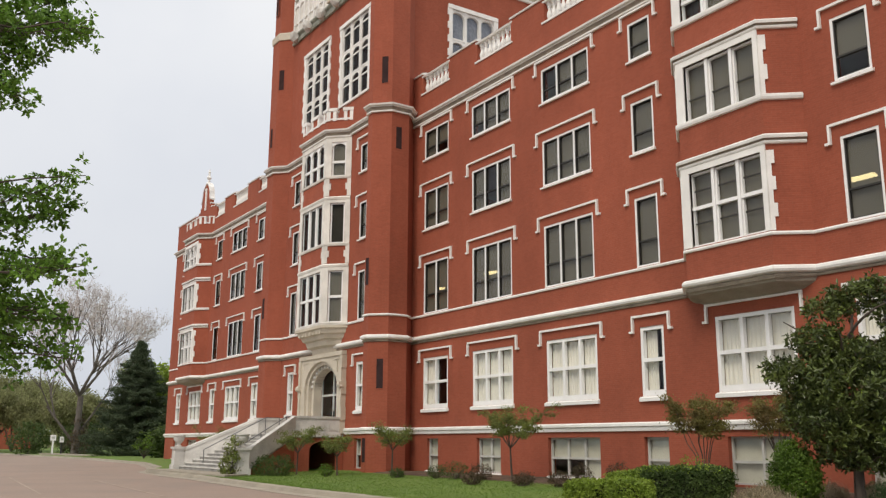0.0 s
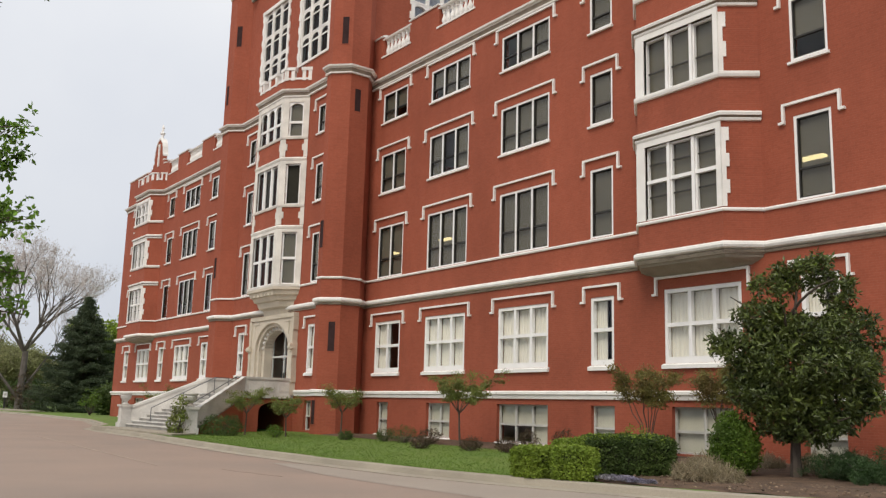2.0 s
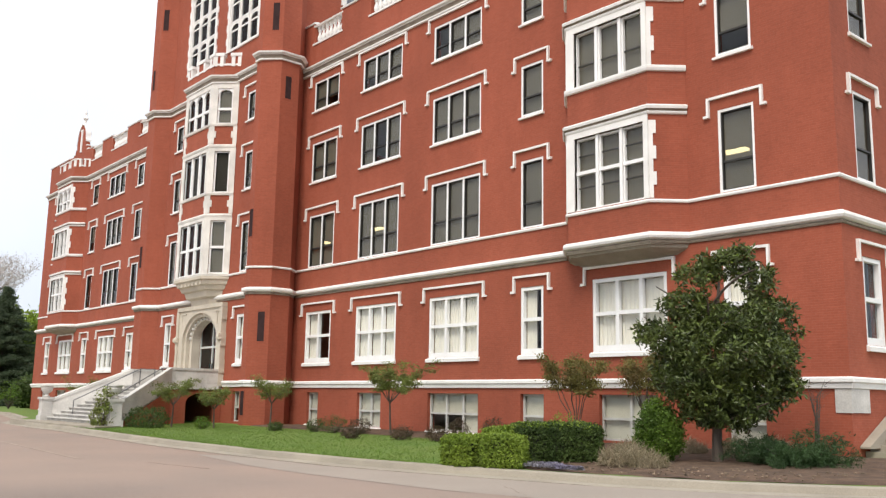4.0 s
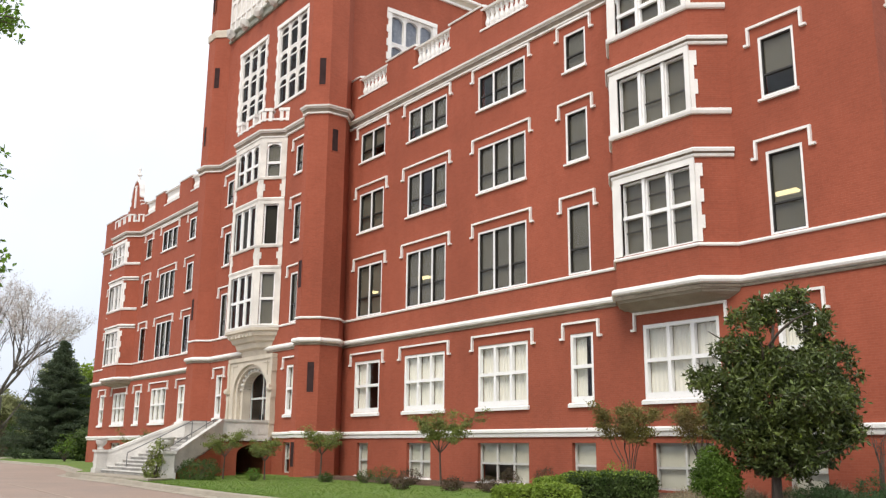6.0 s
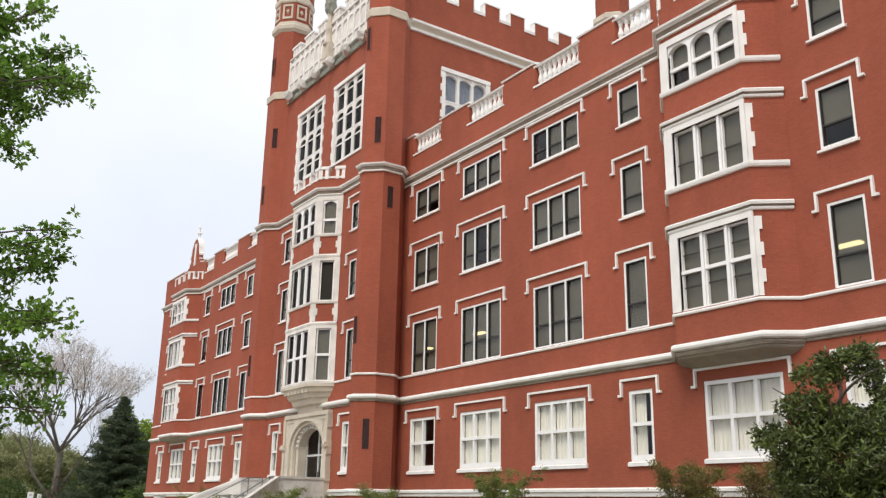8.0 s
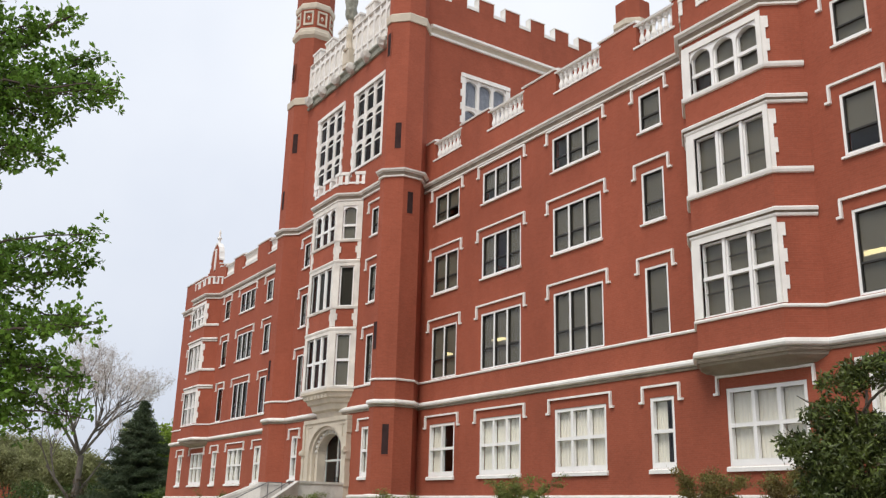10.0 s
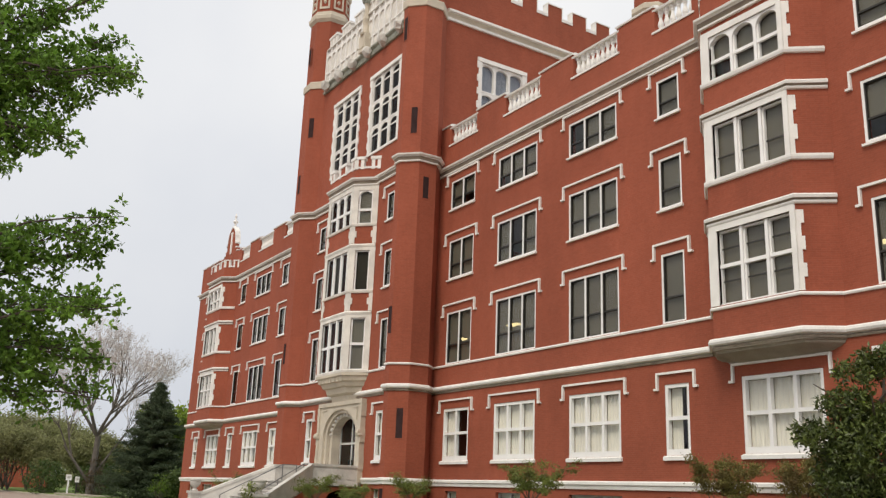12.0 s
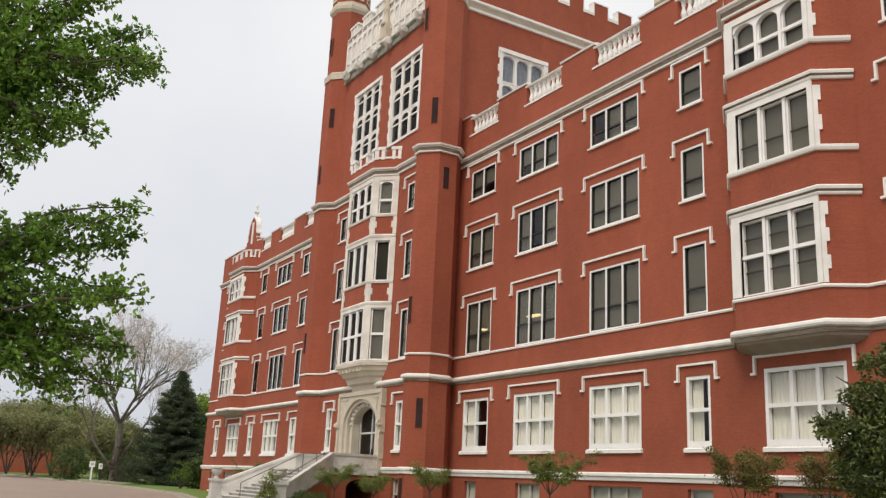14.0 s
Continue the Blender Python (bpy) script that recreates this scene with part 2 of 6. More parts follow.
LITTER = mat("brown_leaf_litter", (0.22, 0.16, 0.11), 0.95, var=0.4, scale=5.0, island=0.5)
LANE = mat("grey_worn_concrete", (0.33, 0.28, 0.235), 0.92, color2=(0.295, 0.255, 0.215), scale=0.4, bump=0.35, bscale=55, fine=0.1)
MYRTLE_G = leaf_mat("fresh_myrtle_leaf", (0.20, 0.26, 0.06), (0.15, 0.16, 0.05))
TWIG = mat("pale_budding_twig", (0.56, 0.51, 0.48), 0.95, var=0.25, scale=2.0)
# Tan stain plus the shadow line under each moulding, both put in the colour.
SHADOWSTAIN = mat("stained_shadowed_tan_stone", (0.30, 0.255, 0.20), 0.9, color2=(0.20, 0.165, 0.13), scale=2.2, bump=0.3, bscale=20, fine=0.12)

# ---- mesh helpers ----


def part(name, bm, material, parent=None, label="", recalc=True):
    me = bpy.data.meshes.new(name)
    if recalc:
        bmesh.ops.recalc_face_normals(bm, faces=bm.faces[:])
    bm.to_mesh(me)
    bm.free()
    me.materials.append(material)
    ob = new(name, me)
    if parent is not None:
        ob.parent = parent
    if label:
        ob["label"] = label
    return ob


def empty(name, label="", category="", kind="", at=(0, 0, 0), group=""):
    ob = new(name)
    ob.location = at
    ob.empty_display_size = 0.2
    return tagged(ob, label, category, group, kind)


def bx(bm, x0, x1, y0, y1, z0, z1):
    v = [bm.verts.new((x, y, z)) for x in (x0, x1) for y in (y0, y1) for z in (z0, z1)]
    for q in ((0, 1, 3, 2), (4, 6, 7, 5), (0, 4, 5, 1), (2, 3, 7, 6), (0, 2, 6, 4), (1, 5, 7, 3)):
        bm.faces.new([v[i] for i in q])


def prism(bm, poly, z0, z1):
    a = [bm.verts.new((x, y, z0)) for x, y in poly]
    b = [bm.verts.new((x, y, z1)) for x, y in poly]
    bm.faces.new(a[::-1])
    bm.faces.new(b)
    k = len(poly)
    for i in range(k):
        bm.faces.new((a[i], a[(i + 1) % k], b[(i + 1) % k], b[i]))


def face_frame(p0, p1):
    """The pose of a wall face that runs in plan from p0 to p1: x along, y into the wall, z up (the outside is to the right of p0 > p1)."""
    d = (Vector((*p1, 0)) - Vector((*p0, 0)))
    return Matrix.Translation((p0[0], p0[1], 0)) @ Matrix.Rotation(math.atan2(d.y, d.x), 4, "Z"), d.length


def slab_with_holes(bm, m, u0, u1, v0, v1, holes, depth):
    """A wall slab in the face frame m with rectangular holes (u0, u1, v0, v1) that go through it."""
    us = sorted({u0, u1, *[h[0] for h in holes], *[h[1] for h in holes]})
    vs = sorted({v0, v1, *[h[2] for h in holes], *[h[3] for h in holes]})
    us, vs = [u for u in us if u0 <= u <= u1], [v for v in vs if v0 <= v <= v1]

    def solid(i, j):
        if not (0 <= i < len(us) - 1 and 0 <= j < len(vs) - 1):
            return False
        u, v = (us[i] + us[i + 1]) / 2, (vs[j] + vs[j + 1]) / 2
        return not any(h[0] < u < h[1] and h[2] < v < h[3] for h in holes)
    cache = {}

    def vert(u, y, v):
        k = (round(u, 5), y, round(v, 5))
        if k not in cache:
            cache[k] = bm.verts.new(m @ Vector((u, y, v)))
        return cache[k]
    for i in range(len(us) - 1):
        for j in range(len(vs) - 1):
            if not solid(i, j):
                continue
            a, b, c, d = us[i], us[i + 1], vs[j], vs[j + 1]
            bm.faces.new((vert(a, 0, c), vert(b, 0, c), vert(b, 0, d), vert(a, 0, d)))
            bm.faces.new((vert(a, depth, d), vert(b, depth, d), vert(b, depth, c), vert(a, depth, c)))
            if not solid(i - 1, j):
                bm.faces.new((vert(a, 0, c), vert(a, 0, d), vert(a, depth, d), vert(a, depth, c)))
            if not solid(i + 1, j):
                bm.faces.new((vert(b, 0, d), vert(b, 0, c), vert(b, depth, c), vert(b, depth, d)))
            if not solid(i, j - 1):
                bm.faces.new((vert(b, 0, c), vert(a, 0, c), vert(a, depth, c), vert(b, depth, c)))
            if not solid(i, j + 1):
                bm.faces.new((vert(a, 0, d), vert(b, 0, d), vert(b, depth, d), vert(a, depth, d)))


def lbox(bm, m, u0, u1, y0, y1, v0, v1):
    """A box in a face frame: y negative stands proud of the wall."""
    start = len(bm.verts)
    bx(bm, u0, u1, y0, y1, v0, v1)
    bm.verts.ensure_lookup_table()
    for v in bm.verts[start:]:
        v.co = m @ v.co


def sweep(bm, path, profile, closed=False):
    """A moulding: profile points (out, z) swept along a plan polyline with mitred corners; out is to the right of the path."""
    k = len(path)
    pts = [Vector(p) for p in path]
    rings = []
    for i in range(k):
        prev = pts[i - 1] if (i > 0 or closed) else None
        nxt = pts[(i + 1) % k] if (i < k - 1 or closed) else None
        dirs = []
        if prev is not None:
            dirs.append((pts[i] - prev).normalized())
        if nxt is not None:
            dirs.append((nxt - pts[i]).normalized())
        nor = [Vector((d.y, -d.x)) for d in dirs]
        if len(nor) == 2:
            s = nor[0] + nor[1]
            off = s / max(0.25, 1 + nor[0].dot(nor[1]))
        else:
            off = nor[0]
        rings.append([bm.verts.new((pts[i].x + off.x * o, pts[i].y + off.y * o, z)) for o, z in profile])
    np_ = len(profile)
    for i in range(k if closed else k - 1):
        a, b = rings[i], rings[(i + 1) % k]
        for j in range(np_):
            bm.faces.new((a[j], b[j], b[(j + 1) % np_], a[(j + 1) % np_]))
    if not closed:
        bm.faces.new(rings[0])
        bm.faces.new(rings[-1][::-1])


def octagon(cx, cy, flat):
    r = flat / 2 / math.cos(math.pi / 8)
    return [(cx + r * math.cos(math.pi / 8 + i * math.pi / 4), cy + r * math.sin(math.pi / 8 + i * math.pi / 4)) for i in range(8)]


def loft(bm, rings, caps=True):
    """Joins rings of equal length, each a list of points (x, y, z)."""
    vs = [[bm.verts.new(p) for p in r] for r in rings]
    k = len(rings[0])
    for a, b in zip(vs, vs[1:]):
        for i in range(k):
            bm.faces.new((a[i], a[(i + 1) % k], b[(i + 1) % k], b[i]))
    if caps:
        bm.faces.new(vs[0][::-1])
        bm.faces.new(vs[-1])


def lathe(bm, profile, seg=8, at=(0, 0, 0)):
    """A turned shape: profile points (radius, z)."""
    loft(bm, [[(at[0] + r * math.cos(2 * math.pi * i / seg), at[1] + r * math.sin(2 * math.pi * i / seg), at[2] + z) for i in range(seg)] for r, z in profile])


def arch_fill(bm, m, u0, u1, spring, top, rise, y0, y1, n=8):
    """The spandrel over an arched light between u0 and u1: solid from the arch up to top."""
    c, r = (u0 + u1) / 2, (u1 - u0) / 2
    arc = [(c - r * math.cos(math.pi * i / n), spring + rise * math.sin(math.pi * i / n)) for i in range(n + 1)]
    g = {}

    def v(u, y, z):
        k = (round(u, 5), y, round(z, 5))
        if k not in g:
            g[k] = bm.verts.new(m @ Vector((u, y, z)))
        return g[k]
    for (ua, za), (ub, zb) in zip(arc, arc[1:]):
        for y in (y0, y1):
            bm.faces.new((v(ua, y, za), v(ub, y, zb), v(ub, y, top), v(ua, y, top)))
        bm.faces.new((v(ua, y0, za), v(ub, y0, zb), v(ub, y1, zb), v(ua, y1, za)))


# ---- the building's plan ----
AXIS = -46.3                     # the wings mirror about this line
CA = -46.0                       # middle of the entrance
XR = -11.28                      # outer corner of the nearer wing
XL = 2 * AXIS - XR
TX, TY = -39.6, -1.8             # flank and front of the tower
TAX = -46.72                     # middle of the tower body
TXL = 2 * TAX - TX
TC = (-40.12, -1.28)             # corner turret
TCL = (2 * TAX - TC[0], TC[1])
BACK = 16.0
PAR = 19.6                       # foot of the balustrade
OCT = 2.54


def mx(x):
    return 2 * AXIS - x


RIGHT_TURRET = [(-41.39, TY), (-40.645, -2.55), (-39.595, -2.55), (-38.85, -1.805), (-38.85, -0.755), (TX, 0.0)]
LEFT_TURRET = [(2 * TAX - x, y) for x, y in RIGHT_TURRET[::-1]]
RIGHT_TURRET[:2] = [(-40.80, TY), (-40.05, -2.55)]

COLS = [(-38.45, -36.20, 2), (-34.15, -31.10, 3), (-28.85, -25.80, 3), (-23.52, -22.36, 1), (-14.98, -13.75, 1)]
ROWS = {"basement": (0.10, 1.60), "first": (3.02, 5.52), "second": (7.74, 10.38), "third": (12.14, 14.18), "fourth": (15.92, 17.48)}
BAY_R = [(-21.15, 0.0), (-20.32, -0.95), (-16.90, -0.95), (-16.10, 0.0)]
BAY_L = [(mx(x), y) for x, y in BAY_R[::-1]]

building = empty("college_building", "red brick college building with white stone trim and a tower", "building")

# profiles (out, z)
WATER_TABLE = [(-0.02, 1.80), (0.07, 1.82), (0.09, 1.95), (0.14, 1.99), (0.14, 2.08), (0.05, 2.13), (-0.02, 2.13)]
BELT = [(-0.02, 6.41), (0.06, 6.42), (0.15, 6.46), (0.18, 6.53), (0.16, 6.61), (0.08, 6.66), (-0.02, 6.67)]
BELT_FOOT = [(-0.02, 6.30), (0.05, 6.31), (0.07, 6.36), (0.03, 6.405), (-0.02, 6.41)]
STRING = [(-0.02, 7.60), (0.06, 7.61), (0.08, 7.66), (0.06, 7.71), (-0.02, 7.72)]
CORNICE = [(-0.02, 18.22), (0.12, 18.23), (0.14, 18.27), (0.24, 18.30), (0.26, 18.38), (0.04, 18.43), (-0.02, 18.43)]
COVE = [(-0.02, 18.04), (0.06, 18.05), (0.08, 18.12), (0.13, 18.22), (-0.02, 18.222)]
FILLET = [(-0.02, 17.95), (0.10, 17.96), (0.11, 18.03), (-0.02, 18.045)]



def course(name, path, profile, material, parent=building, label="", dz=0.0):
    bm = bmesh.new()
    sweep(bm, path, [(o, z + dz) for o, z in profile])
    return part(name, bm, material, parent, label)


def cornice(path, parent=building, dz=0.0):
    """The cornice: a white crown over a stained, shadow-coloured cove and a white fillet."""
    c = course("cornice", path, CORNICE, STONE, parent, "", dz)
    for name, prof, material in (("cove", COVE, SHADOWSTAIN), ("fillet", FILLET, STONE)):
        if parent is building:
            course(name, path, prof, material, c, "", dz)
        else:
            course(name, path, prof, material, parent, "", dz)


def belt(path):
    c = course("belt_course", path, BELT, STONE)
    # the tan foot carries the belt's shadow line in its colour
    course("belt_foot", path, BELT_FOOT, SHADOWSTAIN, c)


def hood(m, u0, u1, head, parent):
    """A label mould: a bar over the window with a drop and a foot at each end."""
    bm = bmesh.new()
    a, b = u0 - 0.34, u1 + 0.34
    lbox(bm, m, a, b, -0.09, 0.02, head + 0.36, head + 0.44)
    for e, s in ((a, 1), (b, -1)):
        lbox(bm, m, min(e, e + s * 0.08), max(e, e + s * 0.08), -0.10, 0.02, head - 0.12, head + 0.36)
        lbox(bm, m, min(e - s * 0.12, e + s * 0.08), max(e - s * 0.12, e + s * 0.08), -0.10, 0.02, head - 0.20, head - 0.12)
    part("hood_mould", bm, STONE, parent)


def pane(m, u0, u1, z0, z1, y, parent, arched=0.0, glass=GLASS):
    bm = bmesh.new()
    if arched:
        n = 8
        c, r = (u0 + u1) / 2, (u1 - u0) / 2
        pts = [(u0, z0), (u1, z0)] + [(c + r * math.cos(math.pi * i / n), z1 - arched + arched * math.sin(math.pi * i / n)) for i in range(n + 1)]
        bm.faces.new([bm.verts.new(m @ Vector((u, y, z))) for u, z in pts])
    else:
        bm.faces.new([bm.verts.new(m @ Vector((u, y, z))) for u, z in ((u0, z0), (u1, z0), (u1, z1), (u0, z1))])
    part("pane", bm, glass, parent, recalc=False).visible_shadow = False


def drape(m, u0, u1, z0, z1, y, parent, material, name, folds=0):
    """A roller shade, or a curtain with folds."""
    bm = bmesh.new()
    k = max(1, folds)
    rows = []
    for i in range(k + 1):
        u = u0 + (u1 - u0) * i / k
        yy = y + (0.03 * (i % 2) if folds else 0)
        rows.append((bm.verts.new(m @ Vector((u, yy, z0))), bm.verts.new(m @ Vector((u, yy, z1)))))
    for a, b in zip(rows, rows[1:]):
        bm.faces.new((a[0], b[0], b[1], a[1]))
    part(name, bm, material, parent)


rng = random.Random(7)


def window(m, u0, u1, z0, z1, lights, style, parent=building, drapes="shade", bare=(), sill=True, mould=True):
    """One window in a face frame: the frame is the part; panes, sill, label mould and shades are its pieces."""
    w = (u1 - u0)
    if style == "first":
        e, mu, y0, y1, rail, foot = 0.13, 0.13, 0.03, 0.20, 0.50, 0.22
    elif style == "basement":
        e, mu, y0, y1, rail, foot = 0.07, 0.08, 0.16, 0.26, 0.47, 0.06
    else:
        e, mu, y0, y1, rail, foot = 0.085, 0.095, 0.015, 0.15, 0.36, 0.07
    span = (w - 2 * e - (lights - 1) * mu) / lights
    edges = [(u0 + e + i * (span + mu), u0 + e + i * (span + mu) + span) for i in range(lights)]
    zr = z0 + foot + (z1 - e - z0 - foot) * rail
    half_rail = {"first": 0.065, "basement": 0.04}.get(style, 0.0)
    gaps = []
    for a, b in edges:
        if half_rail:
            gaps += [(a, b, z0 + foot, zr - half_rail), (a, b, zr + half_rail, z1 - e)]
        else:
            gaps.append((a, b, z0 + foot, z1 - e))
    bm = bmesh.new()
    slab_with_holes(bm, m @ Matrix.Translation((0, y0, 0)), u0, u1, z0, z1, gaps, y1 - y0)
    fr = part("window", bm, GREYFRAME if style == "basement" else FRAME, parent)
    if style == "upper":
        t = 0.035
        for a, b in edges:
            bm = bmesh.new()
            slab_with_holes(bm, m @ Matrix.Translation((0, y0 + 0.03, 0)), a, b, z0 + foot, z1 - e, [(a + t, b - t, z0 + foot + t, zr - 0.025), (a + t, b - t, zr + 0.03, z1 - e - t)], y1 - y0 - 0.035)
            part("sash", bm, SASH, fr, "dark bronze sash")
    for i, (a, b) in enumerate(edges):
        pane(m, a, b, z0 + foot, zr, y1 - 0.05, fr)
        pane(m, a, b, zr, z1 - e, y1 - 0.03, fr)
        if i in bare:
            continue
        if drapes == "shade":
            low = z0 + foot if rng.random() < 0.85 or 7 < z0 < 9 else zr - 0.02
            drape(m, a - 0.03, b + 0.03, low, z1 - e + 0.03, y1 + 0.03, fr, SHADE, "roller_shade")
        elif drapes == "curtain":
            gap = rng.choice((0.0, 0.0, 0.0, 0.14)) if lights > 1 else 0.5
            if lights == 2 and i == 1:
                gap = 0.55
            if rng.random() < 0.6 or lights == 1 or gap == 0.55:
                drape(m, a - 0.03, b + 0.03 - gap * span, z0 + foot, z1 - e, y1 + 0.06, fr, CURTAIN, "curtain", 10)
            else:
                drape(m, a - 0.03 + gap * span, b + 0.03, z0 + foot, z1 - e, y1 + 0.06, fr, CURTAIN, "curtain", 10)
        elif drapes in ("half_blind", "full_blind"):
            drape(m, a - 0.03, b + 0.03, z0 + foot if i == lights - 1 or drapes == "full_blind" else zr, z1 - e, y1 + 0.04, fr, BLIND, "blind")
        elif drapes == "blind":
            if rng.random() < 0.75:
                drape(m, a - 0.03, b + 0.03, z0 + foot if rng.random() < 0.6 else zr, z1 - e, y1 + 0.04, fr, BLIND, "blind")
    if sill:
        bm = bmesh.new()
        h, ear = (0.17, 0.07) if style == "first" else (0.12, 0.07)
        # a sloped stone sill with a drip
        sec = [(-0.10, z0 - h), (0.19, z0 - h), (0.19, z0 - 0.002), (0.0, z0 - 0.002), (-0.10, z0 - 0.05)]
        loft(bm, [[tuple(m @ Vector((u, y, z))) for y, z in sec] for u in (u0 - ear, u1 + ear)])
        part("sill", bm, STONE, fr)
    if mould:
        hood(m, u0, u1, z1, fr)
    return fr


# ---- wing fronts ----
bays = []
for side in (0, 1):
    xa, xb = (TX, XR) if side == 0 else (XL, TXL)
    cols = COLS if side == 0 else [(mx(b), mx(a), n) for a, b, n in COLS]
    bay = BAY_R if side == 0 else BAY_L
    m, length = face_frame((xa, 0), (xb, 0))
    bc = (bay[0][0] + bay[3][0]) / 2
    low_cols = [(-38.05, -37.05, 1), (-33.85, -32.05, 2)] + COLS[2:]
    if side == 1:
        low_cols = [(mx(b), mx(a), n) for a, b, n in low_cols]
    holes = [(a - xa, b - xa, *ROWS[r]) for a, b, _ in cols for r in ROWS if r != "basement"]
    holes += [(a - xa, b - xa, *ROWS["basement"]) for a, b, _ in low_cols]
    holes += [(bc - 1.45 - xa, bc + 1.62 - xa, *ROWS["first"]), (bc - 1.2 - xa, bc + 1.2 - xa, *ROWS["basement"])]
    holes += [(bc - 1.55 - xa, bc + 1.55 - xa, *ROWS[r]) for r in ("second", "third", "fourth")]
    bm = bmesh.new()
    slab_with_holes(bm, m, 0, length, -0.6, PAR, holes, 0.4)
    part("wall", bm, BRICK, building)
    for c, (a, b, n) in enumerate(cols):
        u0, u1 = a - xa, b - xa
        la, lb, ln = low_cols[c]
        window(m, la - xa, lb - xa, *ROWS["basement"], ln, "basement", drapes="half_blind" if c == 2 else "full_blind", mould=False)
        window(m, u0, u1, *ROWS["first"], n, "first", drapes="curtain", bare=(1,) if c == 0 else ())
        bare = () if side == 0 else (0, 2)
        window(m, u0, u1, *ROWS["second"], n, "upper", sill=False, bare=bare)
        window(m, u0, u1, *ROWS["third"], n, "upper", bare=(1,) if c == 1 else ())
        window(m, u0, u1, *ROWS["fourth"], n, "upper", bare=(0,) if c == 2 else ())
    window(m, bc - 1.45 - xa, bc + 1.62 - xa, *ROWS["first"], 3, "first", drapes="curtain")
    window(m, bc - 1.2 - xa, bc + 1.2 - xa, *ROWS["basement"], 2, "basement", drapes="full_blind", sill=False, mould=False)
    # courses
    flank = [(XR, BACK)] if side == 0 else []
    start = [] if side == 0 else [(XL, BACK)]
    run = start + [(xa, 0), (xb, 0)] + flank
    run_bay = start + [(xa, 0)] + bay + [(xb, 0)] + flank
    course("water_table", run, WATER_TABLE, STONE)
    belt(run_bay)
    course("string_course", run_bay, STRING, STONE)
    cornice(run_bay)

    # the canted bay
    bm = bmesh.new()
    fm, fl = face_frame(bay[1], bay[2])
    o0, o1 = (0.34, fl - 0.18) if side == 0 else (0.18, fl - 0.34)
    slab_with_holes(bm, fm, 0, fl, 6.3, 18.6, [(o0, o1, 7.75, 10.30), (o0, o1, 12.15, 14.16), (o0, o1, 15.85, 17.55)], 0.3)
    for p, q in ((bay[0], bay[1]), (bay[2], bay[3])):
        cm, cl = face_frame(p, q)
        slab_with_holes(bm, cm, 0.002, cl - 0.002, 6.3, 18.6, [], 0.25)
    body = part("bay_window", bm, BRICK, building)
    for z0, z1, kind in ((7.75, 10.30, 2), (12.15, 14.16, 3), (15.85, 17.55, 4)):
        # stone surround and mullions
        bm = bmesh.new()
        lbox(bm, fm, 0.0, o0, -0.05, 0.2, z0, z1)
        lbox(bm, fm, o1, fl, -0.05, 0.2, z0, z1)
        lbox(bm, fm, 0.0, fl, -0.05, 0.2, z1, z1 + 0.24)
        k = int((z1 - z0) / 0.42)
        for q in range(k):
            wq = 0.23 if q % 2 else 0.13
            za, zb = z0 + (z1 - z0) * q / k, z0 + (z1 - z0) * (q + 1) / k
            for p0, p1, near in ((bay[0], bay[1], False), (bay[2], bay[3], True)):
                cm, cl = face_frame(p0, p1)
                if near:
                    lbox(bm, cm, 0.0, wq, -0.05, 0.1, za, zb)
                else:
                    lbox(bm, cm, cl - wq, cl, -0.05, 0.1, za, zb)
        part("stone_surround", bm, STONE, body)
        bm = bmesh.new()
        mu = 0.12
        span = (o1 - o0 - 2 * mu) / 3
        zt = z0 + (z1 - z0) * (0.52 if kind == 2 else 0.43)
        lits = [(o0 + i * (span + mu), o0 + i * (span + mu) + span) for i in range(3)]
        for i, (a, b) in enumerate(lits):
            if i:
                lbox(bm, fm, a - mu, a, 0.02, 0.24, z0, z1)
            if kind in (2, 4):
                lbox(bm, fm, a, b, 0.06, 0.22, zt - 0.06, zt + 0.06)
            if kind == 4:
                arch_fill(bm, fm, a, b, z1 - 0.42, z1 + 0.01, 0.36, 0.02, 0.24)
            lbox(bm, fm, a, b, 0.04, 0.24, z0, z0 + 0.06)
            lbox(bm, fm, a, a + 0.045, 0.10, 0.23, z0 + 0.06, z1)
            lbox(bm, fm, b - 0.045, b, 0.10, 0.23, z0 + 0.06, z1)
            if kind != 4:
                lbox(bm, fm, a + 0.045, b - 0.045, 0.10, 0.23, z1 - 0.07, z1)
        part("mullions", bm, FRAME, body)
        for a, b in lits:
            for zq in ((z0 + zt) / 2 + 0.15, (zt + z1) / 2) if kind == 2 else (z0 + (z1 - z0) * 0.4,):
                bm = bmesh.new()
                lbox(bm, fm, a + 0.045, b - 0.045, 0.16, 0.20, zq - 0.02, zq + 0.025)
                part("sash_rail", bm, SASH, body, "dark bronze sash rail")
        for i, (a, b) in enumerate(lits):
            pane(fm, a, b, z0, z1, 0.2, body, arched=0)
            low = z0 if not (kind == 4 and i == 0) else zt
            drape(fm, a - 0.05, b + 0.05, low, z1, 0.27, body, SHADE, "roller_shade")
        # bands round the bay
        if kind != 4:
            course("head_fillet", bay, [(-0.02, z1 + 0.20), (0.07, z1 + 0.22), (0.09, z1 + 0.27), (0.075, z1 + 0.31), (-0.02, z1 + 0.31)], STONE, body)
            # groove whose stain and shadow are in the colour
            course("head_cove", bay, [(-0.02, z1 + 0.312), (0.07, z1 + 0.312), (0.09, z1 + 0.34), (0.12, z1 + 0.365), (-0.02, z1 + 0.37)], SHADOWSTAIN, body)
            course("head_band", bay, [(-0.02, z1 + 0.372), (0.15, z1 + 0.372), (0.17, z1 + 0.46), (0.10, z1 + 0.52), (-0.02, z1 + 0.53)], STONE, body)
